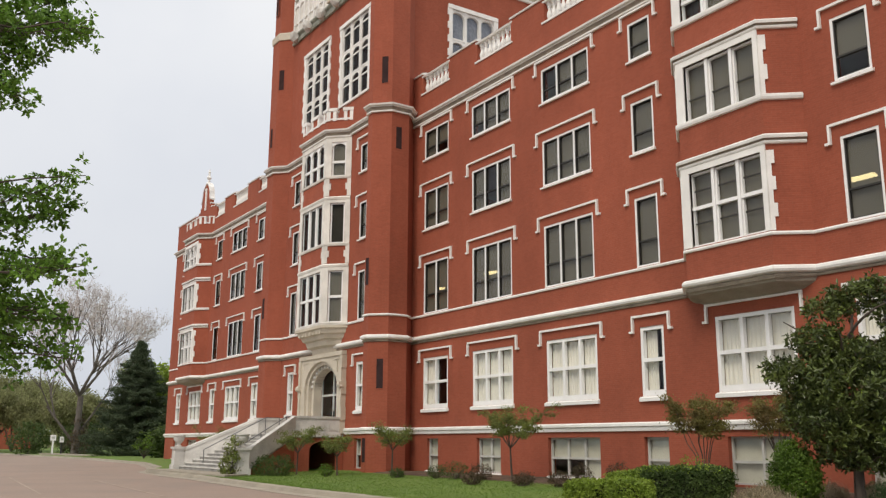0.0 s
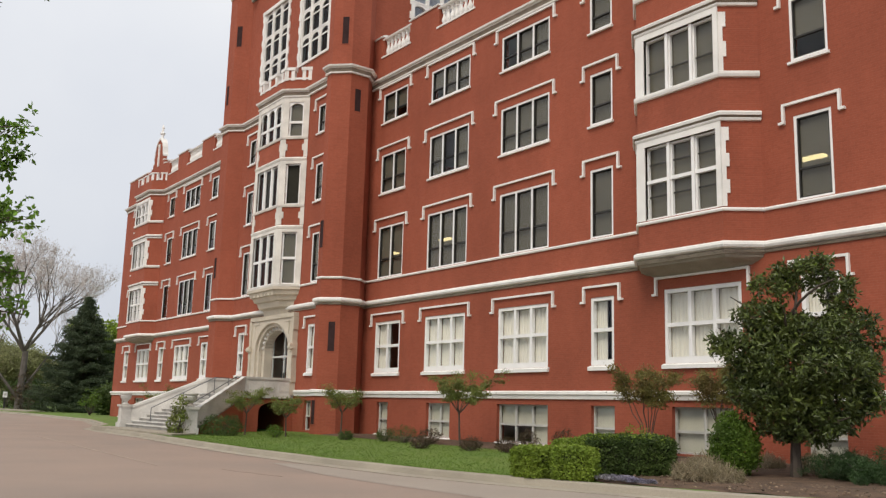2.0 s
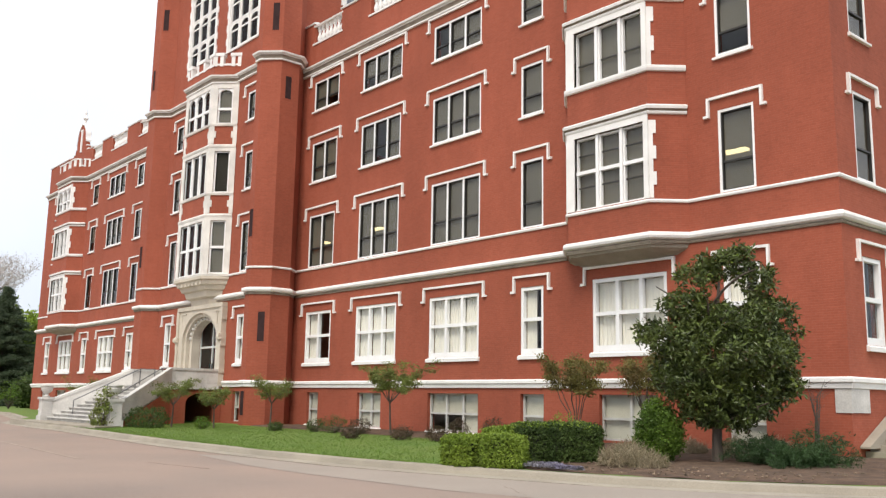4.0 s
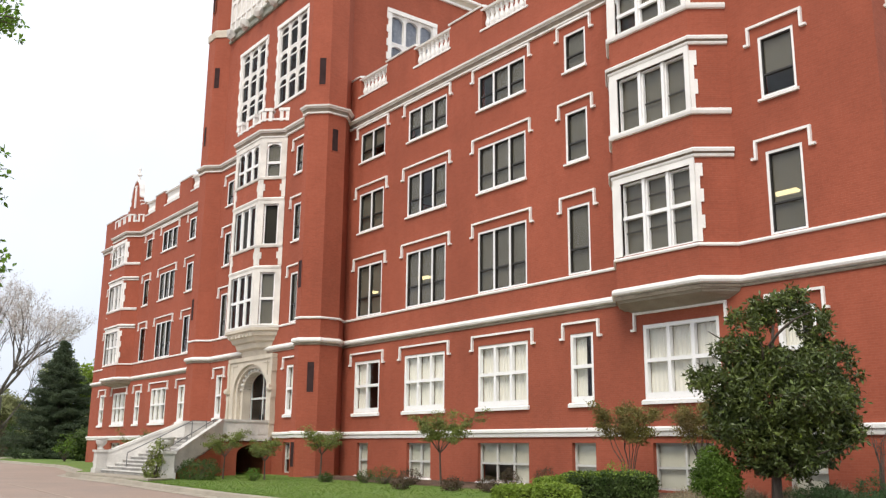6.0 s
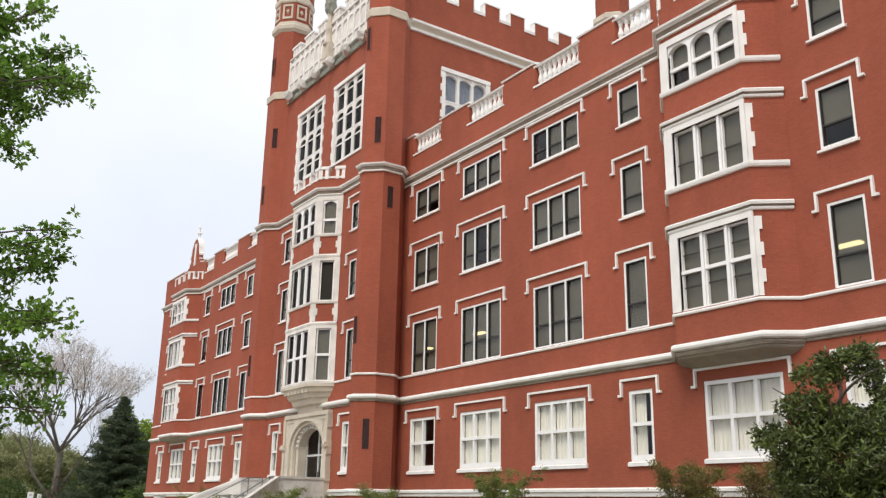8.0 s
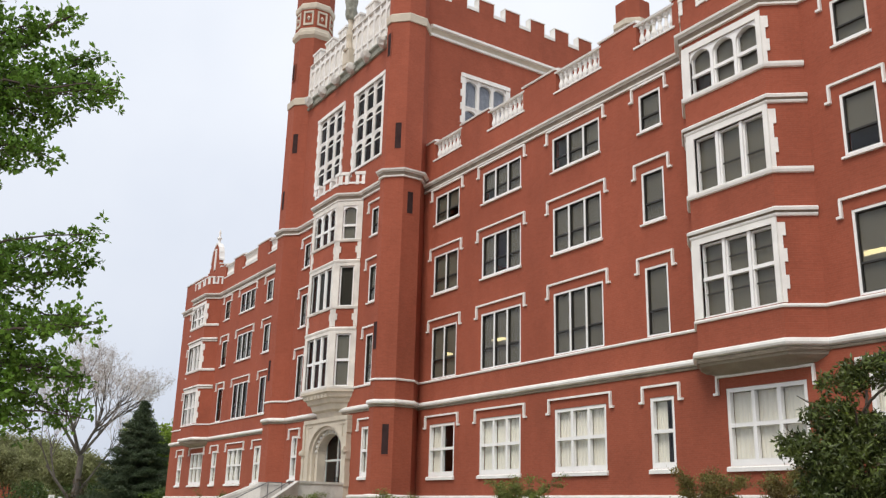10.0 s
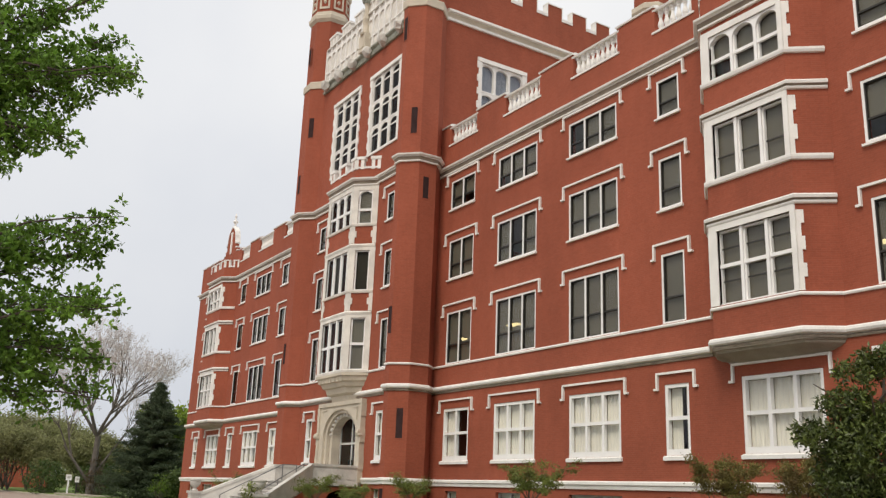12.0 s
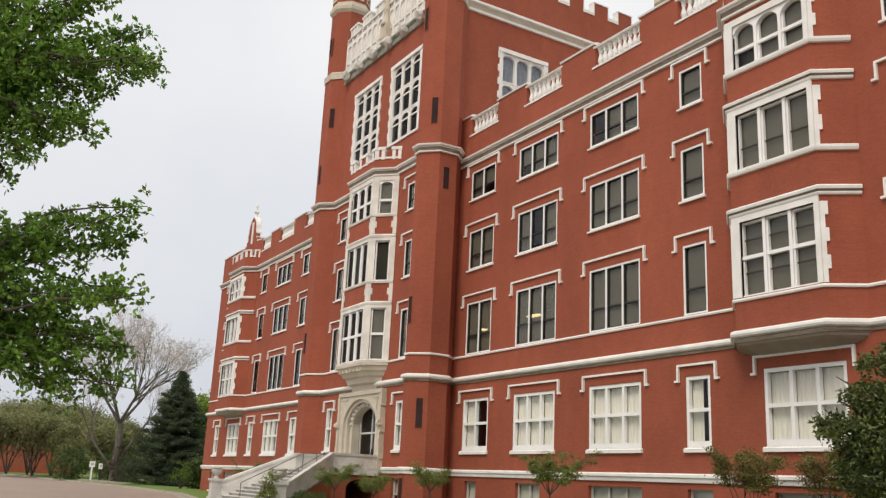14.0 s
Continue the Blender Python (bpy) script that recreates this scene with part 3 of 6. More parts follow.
        if kind != 2:
            course("sill_band", bay, [(-0.02, z0 - 0.20), (0.08, z0 - 0.18), (0.11, z0 - 0.10), (0.11, z0 - 0.02), (0.06, z0 + 0.01), (-0.02, z0 + 0.01)], STONE, body)
    # stone hood under the bay
    bm = bmesh.new()

    def inset(f, z, bay=bay):
        c = (bay[0][0] + bay[3][0]) / 2
        return [(c + (x - c) * (0.80 + 0.20 * f), y * f if y < 0 else 0.05, z) for x, y in bay]
    loft(bm, [inset(1.04, 6.36), inset(1.04, 6.28), inset(0.96, 6.25), inset(0.92, 6.18), inset(0.5, 6.07), inset(0.14, 5.99), inset(0.10, 5.95)])
    part("corbel", bm, CORBEL, body, "tan stone corbel under the bay")
    # crenellated gable over the bay
    gm = Matrix.Translation((0, 0.97, 0)) @ fm
    bm = bmesh.new()
    fu = fl / 2
    for a, b, zt in ((0.0, 0.35, 20.9), (fl - 0.35, fl, 20.9)):
        lbox(bm, gm, a, b, 0.0, 0.3, PAR, zt)
    lbox(bm, gm, 0.35, fl - 0.35, 0.0, 0.3, PAR, 21.25)
    lbox(bm, gm, 0.62, fl - 0.62, 0.0, 0.3, 21.25, 21.7)
    for a, b in ((-0.83, 0.0), (fl, fl + 0.83)):
        lbox(bm, gm, a, b, 0.0, 0.3, PAR, 20.8)
    prism(bm, [(x, y + 0.02) for x, y in bay[1:3]] + [(bay[2][0], 0.0), (bay[1][0], 0.0)], 18.4, 18.62)
    half = [(1.12, 21.69), (1.02, 21.82), (0.94, 22.05), (0.90, 22.35), (0.74, 22.75), (0.44, 23.10), (0.07, 23.30)]
    arc = [(fu - u, z) for u, z in half] + [(fu + u, z) for u, z in half[::-1]]
    ring0, ring1 = [gm @ Vector((u, 0, z)) for u, z in arc], [gm @ Vector((u, 0.35, z)) for u, z in arc]
    loft(bm, [ring0, ring1])
    part("gable", bm, BRICK, body)
    for a, b, zt in ((-0.04, 0.33, 20.9), (0.33, 0.60, 21.25), (fl - 0.60, fl - 0.33, 21.25), (fl - 0.33, fl + 0.04, 20.9)):
        bm = bmesh.new()
        lbox(bm, gm, a, b, -0.04, 0.34, zt + 0.002, zt + 0.09)
        part("step_coping", bm, STONE, body)
    bm = bmesh.new()
    lbox(bm, gm, fu - 0.15, fu + 0.15, -0.07, 0.1, 20.9, 22.7)
    lbox(bm, gm, fu - 0.22, fu + 0.22, -0.09, 0.1, 22.70, 22.82)
    part("gable_pilaster", bm, STONE, body)
    bm = bmesh.new()
    for (ua, za), (ub, zb) in zip(arc, arc[1:]):
        loft(bm, [[gm @ Vector((ua + du, y, za + dz)) for du, dz, y in ((0, -0.05, -0.06), (0, 0.10, -0.06), (0, 0.10, 0.40), (0, -0.05, 0.40))],
                  [gm @ Vector((ub + du, y, zb + dz)) for du, dz, y in ((0, -0.05, -0.06), (0, 0.10, -0.06), (0, 0.10, 0.40), (0, -0.05, 0.40))]])
    part("gable_coping", bm, STONE, body)
    # low battlement round the top of the bay
    for i in range(3):
        wm, wl = face_frame(bay[i], bay[i + 1])
        k = 3 if i == 1 else 2
        wide = 0.92 if i == 1 else 0.50
        step = (wl - wide) / (k - 1)
        bm = bmesh.new()
        lbox(bm, wm, 0.002, wl - 0.002, 0.0, 0.25, 18.602, 19.25)
        wall_ = part("bay_parapet", bm, BRICK, body)
        for j in range(k):
            a = j * step
            bm = bmesh.new()
            lbox(bm, wm, a + 0.10, a + wide - 0.10, 0.0, 0.25, 19.25, 19.78)
            part("merlon", bm, BRICK, wall_)
            bm = bmesh.new()
            lbox(bm, wm, a - 0.03, a + wide + 0.03, -0.06, 0.29, 19.782, 19.87)
            for s in (a, a + wide - 0.14):
                lbox(bm, wm, s, s + 0.14, -0.035, 0.27, 19.22, 19.78)
            if j < k - 1:
                lbox(bm, wm, a + wide, a + step, -0.05, 0.28, 19.252, 19.36)
            part("merlon_coping", bm, STONE, wall_)
    bm = bmesh.new()
    fc = gm @ Vector((fu, 0.15, 0))
    lathe(bm, [(0.17, 23.25), (0.20, 23.34), (0.11, 23.42), (0.10, 23.66), (0.20, 23.76), (0.22, 23.86), (0.10, 23.96), (0.09, 24.25), (0.12, 24.32), (0.03, 24.6)], 8, (fc.x, fc.y, 0))
    part("finial", bm, STONE, body)

    # parapet: brick piers with copings, and balustrades between
    secs = [(-38.70, -36.20), (-33.70, -30.95), (-28.55, -25.68), (-23.52, -21.55)]
    if side == 1:
        secs = [(mx(b), mx(a)) for a, b in secs][::-1]
        ends = (bay[3][0] + 0.0, xb)
    else:
        ends = (xa, bay[0][0])
    piers, at = [], ends[0]
    for a, b in secs:
        piers.append((at, a))
        at = b
    piers.append((at, ends[1]))
    if side == 0:
        piers.append((bay[3][0], XR))
    else:
        piers.append((XL, bay[0][0]))
    for a, b in piers:
        if b - a < 0.15:
            continue
        bm = bmesh.new()
        bx(bm, a, b, 0.0, 0.4, PAR, 20.80)
        pier = part("parapet_pier", bm, BRICK, building)
        bm = bmesh.new()
        sweep(bm, [(a - 0.04, 0.2), (b + 0.04, 0.2)], [(-0.26, 20.80), (0.26, 20.80), (0.28, 20.87), (0.05, 20.95), (-0.05, 20.95), (-0.28, 20.87)])
        part("coping", bm, STONE, pier)
    bal_mesh = None
    for a, b in secs:
        bm = bmesh.new()
        sweep(bm, [(a - 0.1, 0.2), (b + 0.1, 0.2)], [(-0.2, 20.62), (0.2, 20.62), (0.23, 20.70), (0.05, 20.78), (-0.05, 20.78), (-0.23, 20.70)])
        bx(bm, a - 0.12, b + 0.12, -0.05, 0.40, PAR + 0.004, PAR + 0.09)
        rail = part("balustrade", bm, STONE, building)
        n = max(4, round((b - a) / 0.335))
        for i in range(n):
            x = a + (b - a) * (i + 0.5) / n
            if bal_mesh is None:
                bm = bmesh.new()
                lathe(bm, [(0.115, 0), (0.115, 0.06), (0.07, 0.10), (0.075, 0.14), (0.125, 0.28), (0.115, 0.38), (0.065, 0.54), (0.06, 0.64), (0.095, 0.70), (0.07, 0.76), (0.115, 0.82), (0.115, 0.93)], 10)
                ob = part("baluster", bm, STONE, rail)
                bal_mesh = ob.data
            else:
                ob = new("baluster", bal_mesh)
                ob.parent = rail
            ob.location = (x, 0.2, PAR + 0.09)

# flanks, back and roofs
bm = bmesh.new()
m, length = face_frame((XR, 0), (XR, BACK))
flank_rows = ["first", "second", "third", "fourth"]
slab_with_holes(bm, m, 0.4, length, -0.6, 20.8, [(1.15, 2.35, *ROWS[r]) for r in flank_rows], 0.4)
part("wall", bm, BRICK, building)
for r in flank_rows:
    window(m, 1.15, 2.35, *ROWS[r], 1, "first" if r == "first" else "upper", drapes="curtain" if r == "first" else "shade", sill=r != "second")
bm = bmesh.new()
bx(bm, XL, XL + 0.4, 0.4, BACK, -0.6, 20.8)
part("wall", bm, BRICK, building)
bm = bmesh.new()
bx(bm, XL, XR, BACK, BACK + 0.4, -0.6, 20.8)
part("wall", bm, BRICK, building)
for a, b in ((TX + 0.02, XR - 0.42), (XL + 0.42, TXL - 0.02)):
    bm = bmesh.new()
    bx(bm, a, b, 0.42, BACK - 0.02, 18.3, 18.5)
    part("roof", bm, ROOFING, building, "pale gravel flat roof behind the parapet")
    # rooms behind the windows: floors and a corridor wall
    bm = bmesh.new()
    for z in (1.95, 6.6, 11.2, 15.0):
        bx(bm, a, b, 0.42, 7.0, z - 0.2, z)
    bx(bm, a, b, 7.0, 7.2, -0.5, 18.3)
    bx(bm, (a + b) / 2 - 0.08, (a + b) / 2 + 0.08, 0.42, 7.0, -0.5, 18.3)
    part("room_walls", bm, DARKROOM, building)

# ceiling lamps that show through windows of the second storey
for x, y, ln, drop in ((-38.1, 4.0, 0.9, 0.0), (-16.85, 4.1, 0.9, 0.0), (-38.85, 1.3, 0.32, 1.0)):
    lamp = empty("ceiling_lamp", "lit warm fluorescent lamp hung below the ceiling", "ceiling lamp", group="ceiling lamps", at=(x, y, 11.0))
    d = -drop
    bm = bmesh.new()
    bx(bm, -ln / 2, ln / 2, -0.16, 0.16, d - 0.78, d - 0.70)
    part("diffuser", bm, LAMP, lamp)
    bm = bmesh.new()
    bx(bm, -ln / 2 - 0.03, ln / 2 + 0.03, -0.19, 0.19, d - 0.70, d - 0.62)
    part("housing", bm, FRAME, lamp)
    for s in (-1, 1):
        bm = bmesh.new()
        bx(bm, s * ln * 0.35 - 0.012, s * ln * 0.35 + 0.012, -0.012, 0.012, d - 0.62, 0.0)
        part("rod", bm, SASH, lamp)

# ---- the tower ----
NARROW = [(-42.22, -41.42)]
NARROW.append((-51.05, -50.15))
tm, tl = face_frame((TXL, TY), (TX, TY))
BIG = [(-50.05, -46.55), (-45.00, -41.45)]


def turret_ring(c, w):
    """An eight-sided ring; the nearer turret turns a wider cant to the entrance."""
    return [(x + (0.595 if c == TC and x < c[0] - 0.1 and y < c[1] - 0.1 else 0.0), y) for x, y in octagon(*c, w)]


DOOR = (CA - 1.55, CA + 1.55, 1.85, 4.3)
bm = bmesh.new()
holes = [(a - TXL, b - TXL, *ROWS[r]) for a, b in NARROW for r in ROWS]
holes += [(a - TXL, b - TXL, 20.6, 25.45) for a, b in BIG]
holes += [(CA - 2.35 - TXL, CA + 2.35 - TXL, 1.85, 6.05), (CA - 1.5 - TXL, CA + 1.5 - TXL, 7.75, 18.0)]
slab_with_holes(bm, tm, 0.6, tl - 0.6, -0.6, 27.1, holes, 0.4)
part("tower_wall", bm, BRICK, building)
for a, b in NARROW:
    for r in ("first", "second", "third", "fourth"):
        window(tm, a - TXL, b - TXL, *ROWS[r], 1, "first" if r == "first" else "upper", drapes="curtain" if r == "first" else "shade", sill=r != "second")

    window(tm, a - TXL, b - TXL, *ROWS["basement"], 1, "basement", drapes="blind", sill=False, mould=False)

# tall traceried windows
for a, b in BIG:
    u0, u1 = a - TXL, b - TXL
    bm = bmesh.new()
    z0, z1 = 20.6, 25.45
    # toothed stone frame
    for q in range(12):
        wq = 0.30 if q % 2 else 0.20
        za, zb = z0 + (z1 - z0) * q / 12, z0 + (z1 - z0) * (q + 1) / 12
        lbox(bm, tm, u0 - wq + 0.12, u0 + 0.14, -0.06, 0.3, za, zb)
        lbox(bm, tm, u1 - 0.14, u1 + wq - 0.12, -0.06, 0.3, za, zb)
    lbox(bm, tm, u0 - 0.16, u1 + 0.16, -0.10, 0.3, z1, z1 + 0.22)
    lbox(bm, tm, u0 - 0.10, u1 + 0.10, -0.08, 0.3, z0 - 0.14, z0)
    tw = part("tracery_window", bm, STONE, building)
    bm = bmesh.new()
    n, rows_ = 3, 3
    i0, i1 = u0 + 0.22, u1 - 0.22
    mu = 0.25
    span = (i1 - i0 - (n - 1) * mu) / n
    for i in range(n):
        a0 = i0 + i * (span + mu)
        if i:
            lbox(bm, tm, a0 - mu, a0, 0.03, 0.16, z0, z1)
            lbox(bm, tm, a0 - mu * 0.66, a0 - mu * 0.34, -0.03, 0.03, z0, z1)
        else:
            lbox(bm, tm, u0 + 0.14, i0, 0.0, 0.16, z0, z1)
            lbox(bm, tm, i1, u1 - 0.14, 0.0, 0.16, z0, z1)
        for j in range(rows_):
            za, zb = z0 + (z1 - z0) * j / rows_, z0 + (z1 - z0) * (j + 1) / rows_
            arch_fill(bm, tm, a0, a0 + span, zb - 0.42, zb, 0.32, 0.05, 0.15)
            lbox(bm, tm, a0, a0 + span, 0.03, 0.16, za, za + 0.09)
            lbox(bm, tm, a0, a0 + span, 0.06, 0.13, zb - 0.52, zb - 0.43)
    part("tracery", bm, STONE, tw)
    for i in range(n):
        a0 = i0 + i * (span + mu)
        pane(tm, a0, a0 + span, z0, z1, 0.10, tw, glass=DIMGLASS)

# flank of the tower with its traceried window
sm, sl = face_frame((TX, 0.0), (TX, 16.5))
bm = bmesh.new()
slab_with_holes(bm, sm, -0.9, sl, -0.6, 30.35, [(2.35, 5.55, 21.6, 25.75)], 0.4)
part("tower_wall", bm, BRICK, building)
bm = bmesh.new()
z0, z1, u0, u1 = 21.6, 25.75, 2.35, 5.55
for q in range(10):
    wq = 0.30 if q % 2 else 0.20
    za, zb = z0 + (z1 - z0) * q / 10, z0 + (z1 - z0) * (q + 1) / 10
    lbox(bm, sm, u0 - wq + 0.12, u0 + 0.14, -0.06, 0.3, za, zb)
    lbox(bm, sm, u1 - 0.14, u1 + wq - 0.12, -0.06, 0.3, za, zb)
lbox(bm, sm, u0 - 0.16, u1 + 0.16, -0.10, 0.3, z1, z1 + 0.24)
tw = part("tracery_window", bm, STONE, building)
bm = bmesh.new()
mu = 0.15
span = (u1 - u0 - 0.28 - 2 * mu) / 3
for i in range(3):
    a0 = u0 + 0.14 + i * (span + mu)
    if i:
        lbox(bm, sm, a0 - mu, a0, 0.0, 0.26, z0, z1)
    for j in range(2):
        za, zb = (z0, 23.9) if j == 0 else (23.9, z1)
        arch_fill(bm, sm, a0, a0 + span, zb - 0.45, zb, 0.33, 0.03, 0.24)
        lbox(bm, sm, a0, a0 + span, 0.0, 0.26, za, za + 0.08)
part("tracery", bm, STONE, tw)
for i in range(3):
    a0 = u0 + 0.14 + i * (span + mu)
    pane(sm, a0, a0 + span, z0, z1, 0.18, tw)
    drape(sm, a0, a0 + span, z0, z1, 0.22, tw, LEADED, "leaded_light")

# tower body behind, belts and battlements
bm = bmesh.new()
bx(bm, TXL, TXL + 0.4, -0.5, 16.5, -0.6, 30.35)
part("tower_wall", bm, BRICK, building)
bm = bmesh.new()
bx(bm, TXL + 0.4, TX - 0.4, 16.1, 16.5, -0.6, 30.35)
part("tower_wall", bm, BRICK, building)
bm = bmesh.new()
bx(bm, TXL + 0.42, TX - 0.42, -1.3, 16.08, 29.0, 29.2)
part("tower_roof", bm, ROOFING, building)
# tower rooms: the gloom behind the glass is their near-black colour
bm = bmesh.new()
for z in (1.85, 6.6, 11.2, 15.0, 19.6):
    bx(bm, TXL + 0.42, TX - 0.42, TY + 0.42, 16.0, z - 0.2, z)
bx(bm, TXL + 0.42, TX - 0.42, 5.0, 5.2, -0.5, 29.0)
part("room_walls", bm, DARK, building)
tb = course("tower_belt", [(TX, 0.0), (TX, 16.5)], [(-0.02, 28.10), (0.20, 28.11), (0.30, 28.16), (0.30, 28.30), (0.05, 28.40), (-0.02, 28.40)], STONE)
course("cove", [(TX, 0.0), (TX, 16.5)], [(-0.02, 27.86), (0.08, 27.87), (0.12, 27.98), (0.20, 28.10), (-0.02, 28.102)], CREAM, tb)
course("fillet", [(TX, 0.0), (TX, 16.5)], [(-0.02, 27.68), (0.10, 27.70), (0.12, 27.84), (-0.02, 27.862)], STONE, tb)
for turret in (RIGHT_TURRET, LEFT_TURRET):
    course("turret_belt", turret, [(-0.02, 27.62), (0.07, 27.64), (0.09, 28.08), (0.03, 28.16), (-0.02, 28.16)], CREAM)
centre = LEFT_TURRET + RIGHT_TURRET
course("water_table", centre[:6] + [(CA - 2.9, TY)], WATER_TABLE, STONE)
course("water_table", [(CA + 2.75, TY)] + centre[6:], WATER_TABLE, STONE)
belt(centre)
course("string_course", centre, STRING, STONE)
cornice(centre, dz=0.42)

for c, top in ((TC, 36.0), (TCL, 36.0)):
    bm = bmesh.new()
    prism(bm, turret_ring(c, OCT), -0.6, 27.9)
    prism(bm, turret_ring(c, OCT - 0.16), 27.9, 33.0)
    prism(bm, turret_ring(c, OCT - 0.10), 33.5, 38.5)
    tur = part("turret", bm, BRICK, building)
    bm = bmesh.new()
    o = lambda f, z: [(x, y, z) for x, y in turret_ring(c, f)]
    loft(bm, [o(OCT - 0.16, 32.75), o(OCT + 0.18, 32.95), o(OCT + 0.22, 33.2), o(OCT + 0.05, 33.3), o(OCT - 0.02, 33.52)])
    part("turret_band", bm, CREAM, tur, "cream stone band")
    bm = bmesh.new()
    loft(bm, [o(OCT - 0.05, 35.0), o(OCT + 0.05, 35.1), o(OCT + 0.05, 35.4), o(OCT - 0.05, 35.5)])
    part("turret_band", bm, CREAM, tur, "cream stone band")
    bm = bmesh.new()
    oc = turret_ring(c, OCT - 0.10)
    for i in range(8):
        p, q = oc[i], oc[(i + 1) % 8]
        pm, pl_ = face_frame(p, q)
        if pl_ < 0.7:
            continue
        slab_with_holes(bm, pm @ Matrix.Translation((0, -0.05, 0)), 0.14, pl_ - 0.14, 33.75, 34.85, [(0.26, pl_ - 0.26, 33.90, 34.70)], 0.1)
        lathe(bm, [(0.0, -0.22), (0.17, 0.0), (0.0, 0.22)], 4, (*(pm @ Vector((pl_ * 0.5, 0.02, 34.3))).to_tuple(),))
    part("carved_panel", bm, CREAM, tur, "carved cream stone panels")
    # slits: flat plates, with the shade of a recess in their dark colour
    near = c == TC
    verts = RIGHT_TURRET if near else LEFT_TURRET
    slits = [(2, 4.0, 5.45, 0.62), (2, 20.0, 21.5, 0.62), (3, 16.4, 17.6, 0.42), (1, 0.45, 1.6, 0.6), (1, 9.2, 10.6, 0.58), (1, 25.6, 27.0, 0.7)] if near else [(3, 9.0, 10.3, 0.35), (3, 20.3, 21.6, 0.4), (4, 24.1, 25.5, 0.25), (3, 29.7, 30.9, 0.45), (2, 3.6, 5.4, 0.2)]
    for e, za, zb, f in slits:
        e = min(e, len(verts) - 2)
        pm, pl_ = face_frame(verts[e], verts[e + 1])
        bm = bmesh.new()
        lbox(bm, pm, pl_ * f - 0.17, pl_ * f + 0.17, -0.012, 0.02, za, zb)
        slit = part("slit_window", bm, SLIT, tur, "dark slit window")
        bm = bmesh.new()
        for a, b, c0, c1 in ((-0.21, -0.17, za - 0.04, zb + 0.04), (0.17, 0.21, za - 0.04, zb + 0.04), (-0.17, 0.17, zb, zb + 0.04), (-0.17, 0.17, za - 0.04, za)):
            lbox(bm, pm, pl_ * f + a, pl_ * f + b, -0.02, 0.02, c0, c1)
        part("reveal", bm, BRICK, slit)

# small turret at the back corner
bm = bmesh.new()
prism(bm, octagon(TX - 0.3, 16.6, 2.3), 28.0, 35.5)
bt = part("back_turret", bm, BRICK, building)
bm = bmesh.new()
loft(bm, [[(x, y, z) for x, y in octagon(TX - 0.3, 16.6, f)] for f, z in ((2.3, 33.4), (2.65, 33.6), (2.65, 33.95), (2.3, 34.1))])
part("turret_band", bm, CREAM, bt)

# battlements of the flank
bm = bmesh.new()
lbox(bm, sm, 1.30, 15.9, 0.005, 0.395, 30.352, 30.36)
flank_wall = part("battlement", bm, STONE, building)
u = 1.35
while u < 15.6:
    bm, bmw = bmesh.new(), bmesh.new()
    lbox(bm, sm, u + 0.05, u + 1.15, 0.0, 0.4, 30.352, 31.25)
    for a, b in ((u, u + 0.05), (u + 1.15, u + 1.20)):
        lbox(bmw, sm, a, b, -0.02, 0.434, 30.352, 31.25)
    lbox(bmw, sm, u - 0.02, u + 1.22, -0.04, 0.46, 31.252, 31.31)
    lbox(bmw, sm, u + 1.22, u + 1.96, -0.04, 0.44, 30.352, 30.56)
    u += 1.98
    part("merlon", bm, BRICK, flank_wall)
    part("merlon_coping", bmw, STONE, flank_wall)

# carved stone frieze and parapet over the front
bm = bmesh.new()
f0, f1 = LEFT_TURRET[-1][0], RIGHT_TURRET[0][0]
sweep(bm, [(f0, TY), (f1, TY)], [(-0.3, 27.1), (0.12, 27.12), (0.16, 27.25), (0.08, 27.34), (0.08, 27.52), (0.22, 27.62), (0.22, 27.72), (-0.3, 27.75)])
fz = part("frieze", bm, FRIEZE, building, "weathered carved grey stone frieze")
for i in range(6):
    bm = bmesh.new()
    x = f0 + (f1 - f0) * (0.06 + 0.88 * i / 5)
    bmesh.ops.create_icosphere(bm, subdivisions=2, radius=0.33, matrix=Matrix.Translation((x, TY - 0.26, 27.45)) @ Matrix.Diagonal((0.85, 1.1, 1.2, 1)))
    for v in bm.verts:
        v.co += Vector(noise.noise_vector(v.co * 5.0)) * 0.13
    part("carved_boss", bm, GREYSTONE, fz)
bm = bmesh.new()
bx(bm, f0, f1, TY + 0.02, TY + 0.35, 27.75, 30.35)
# duller stone behind the ribs paints the panels' recess shade
parapet = part("stone_parapet", bm, OLDSTONE, building, "panelled white stone parapet")
n = 15
for i in range(n + 1):
    x = f0 + (f1 - f0) * i / n
    bm = bmesh.new()
    bx(bm, x - 0.055, x + 0.055, TY - 0.09, TY + 0.018, 27.76, 30.3)
    part("rib", bm, STONE, parapet)
for i in range(n):
    x0, x1 = f0 + (f1 - f0) * i / n, f0 + (f1 - f0) * (i + 1) / n
    bm = bmesh.new()
    arch_fill(bm, Matrix.Translation((0, TY, 0)), x0 + 0.055, x1 - 0.055, 29.55, 30.05, 0.30, -0.06, 0.018)
    part("panel_head", bm, STONE, parapet)
    bm = bmesh.new()
    bx(bm, x0 + 0.055, x1 - 0.055, TY - 0.05, TY + 0.018, 28.55, 28.64)
    part("panel_bar", bm, STONE, parapet)
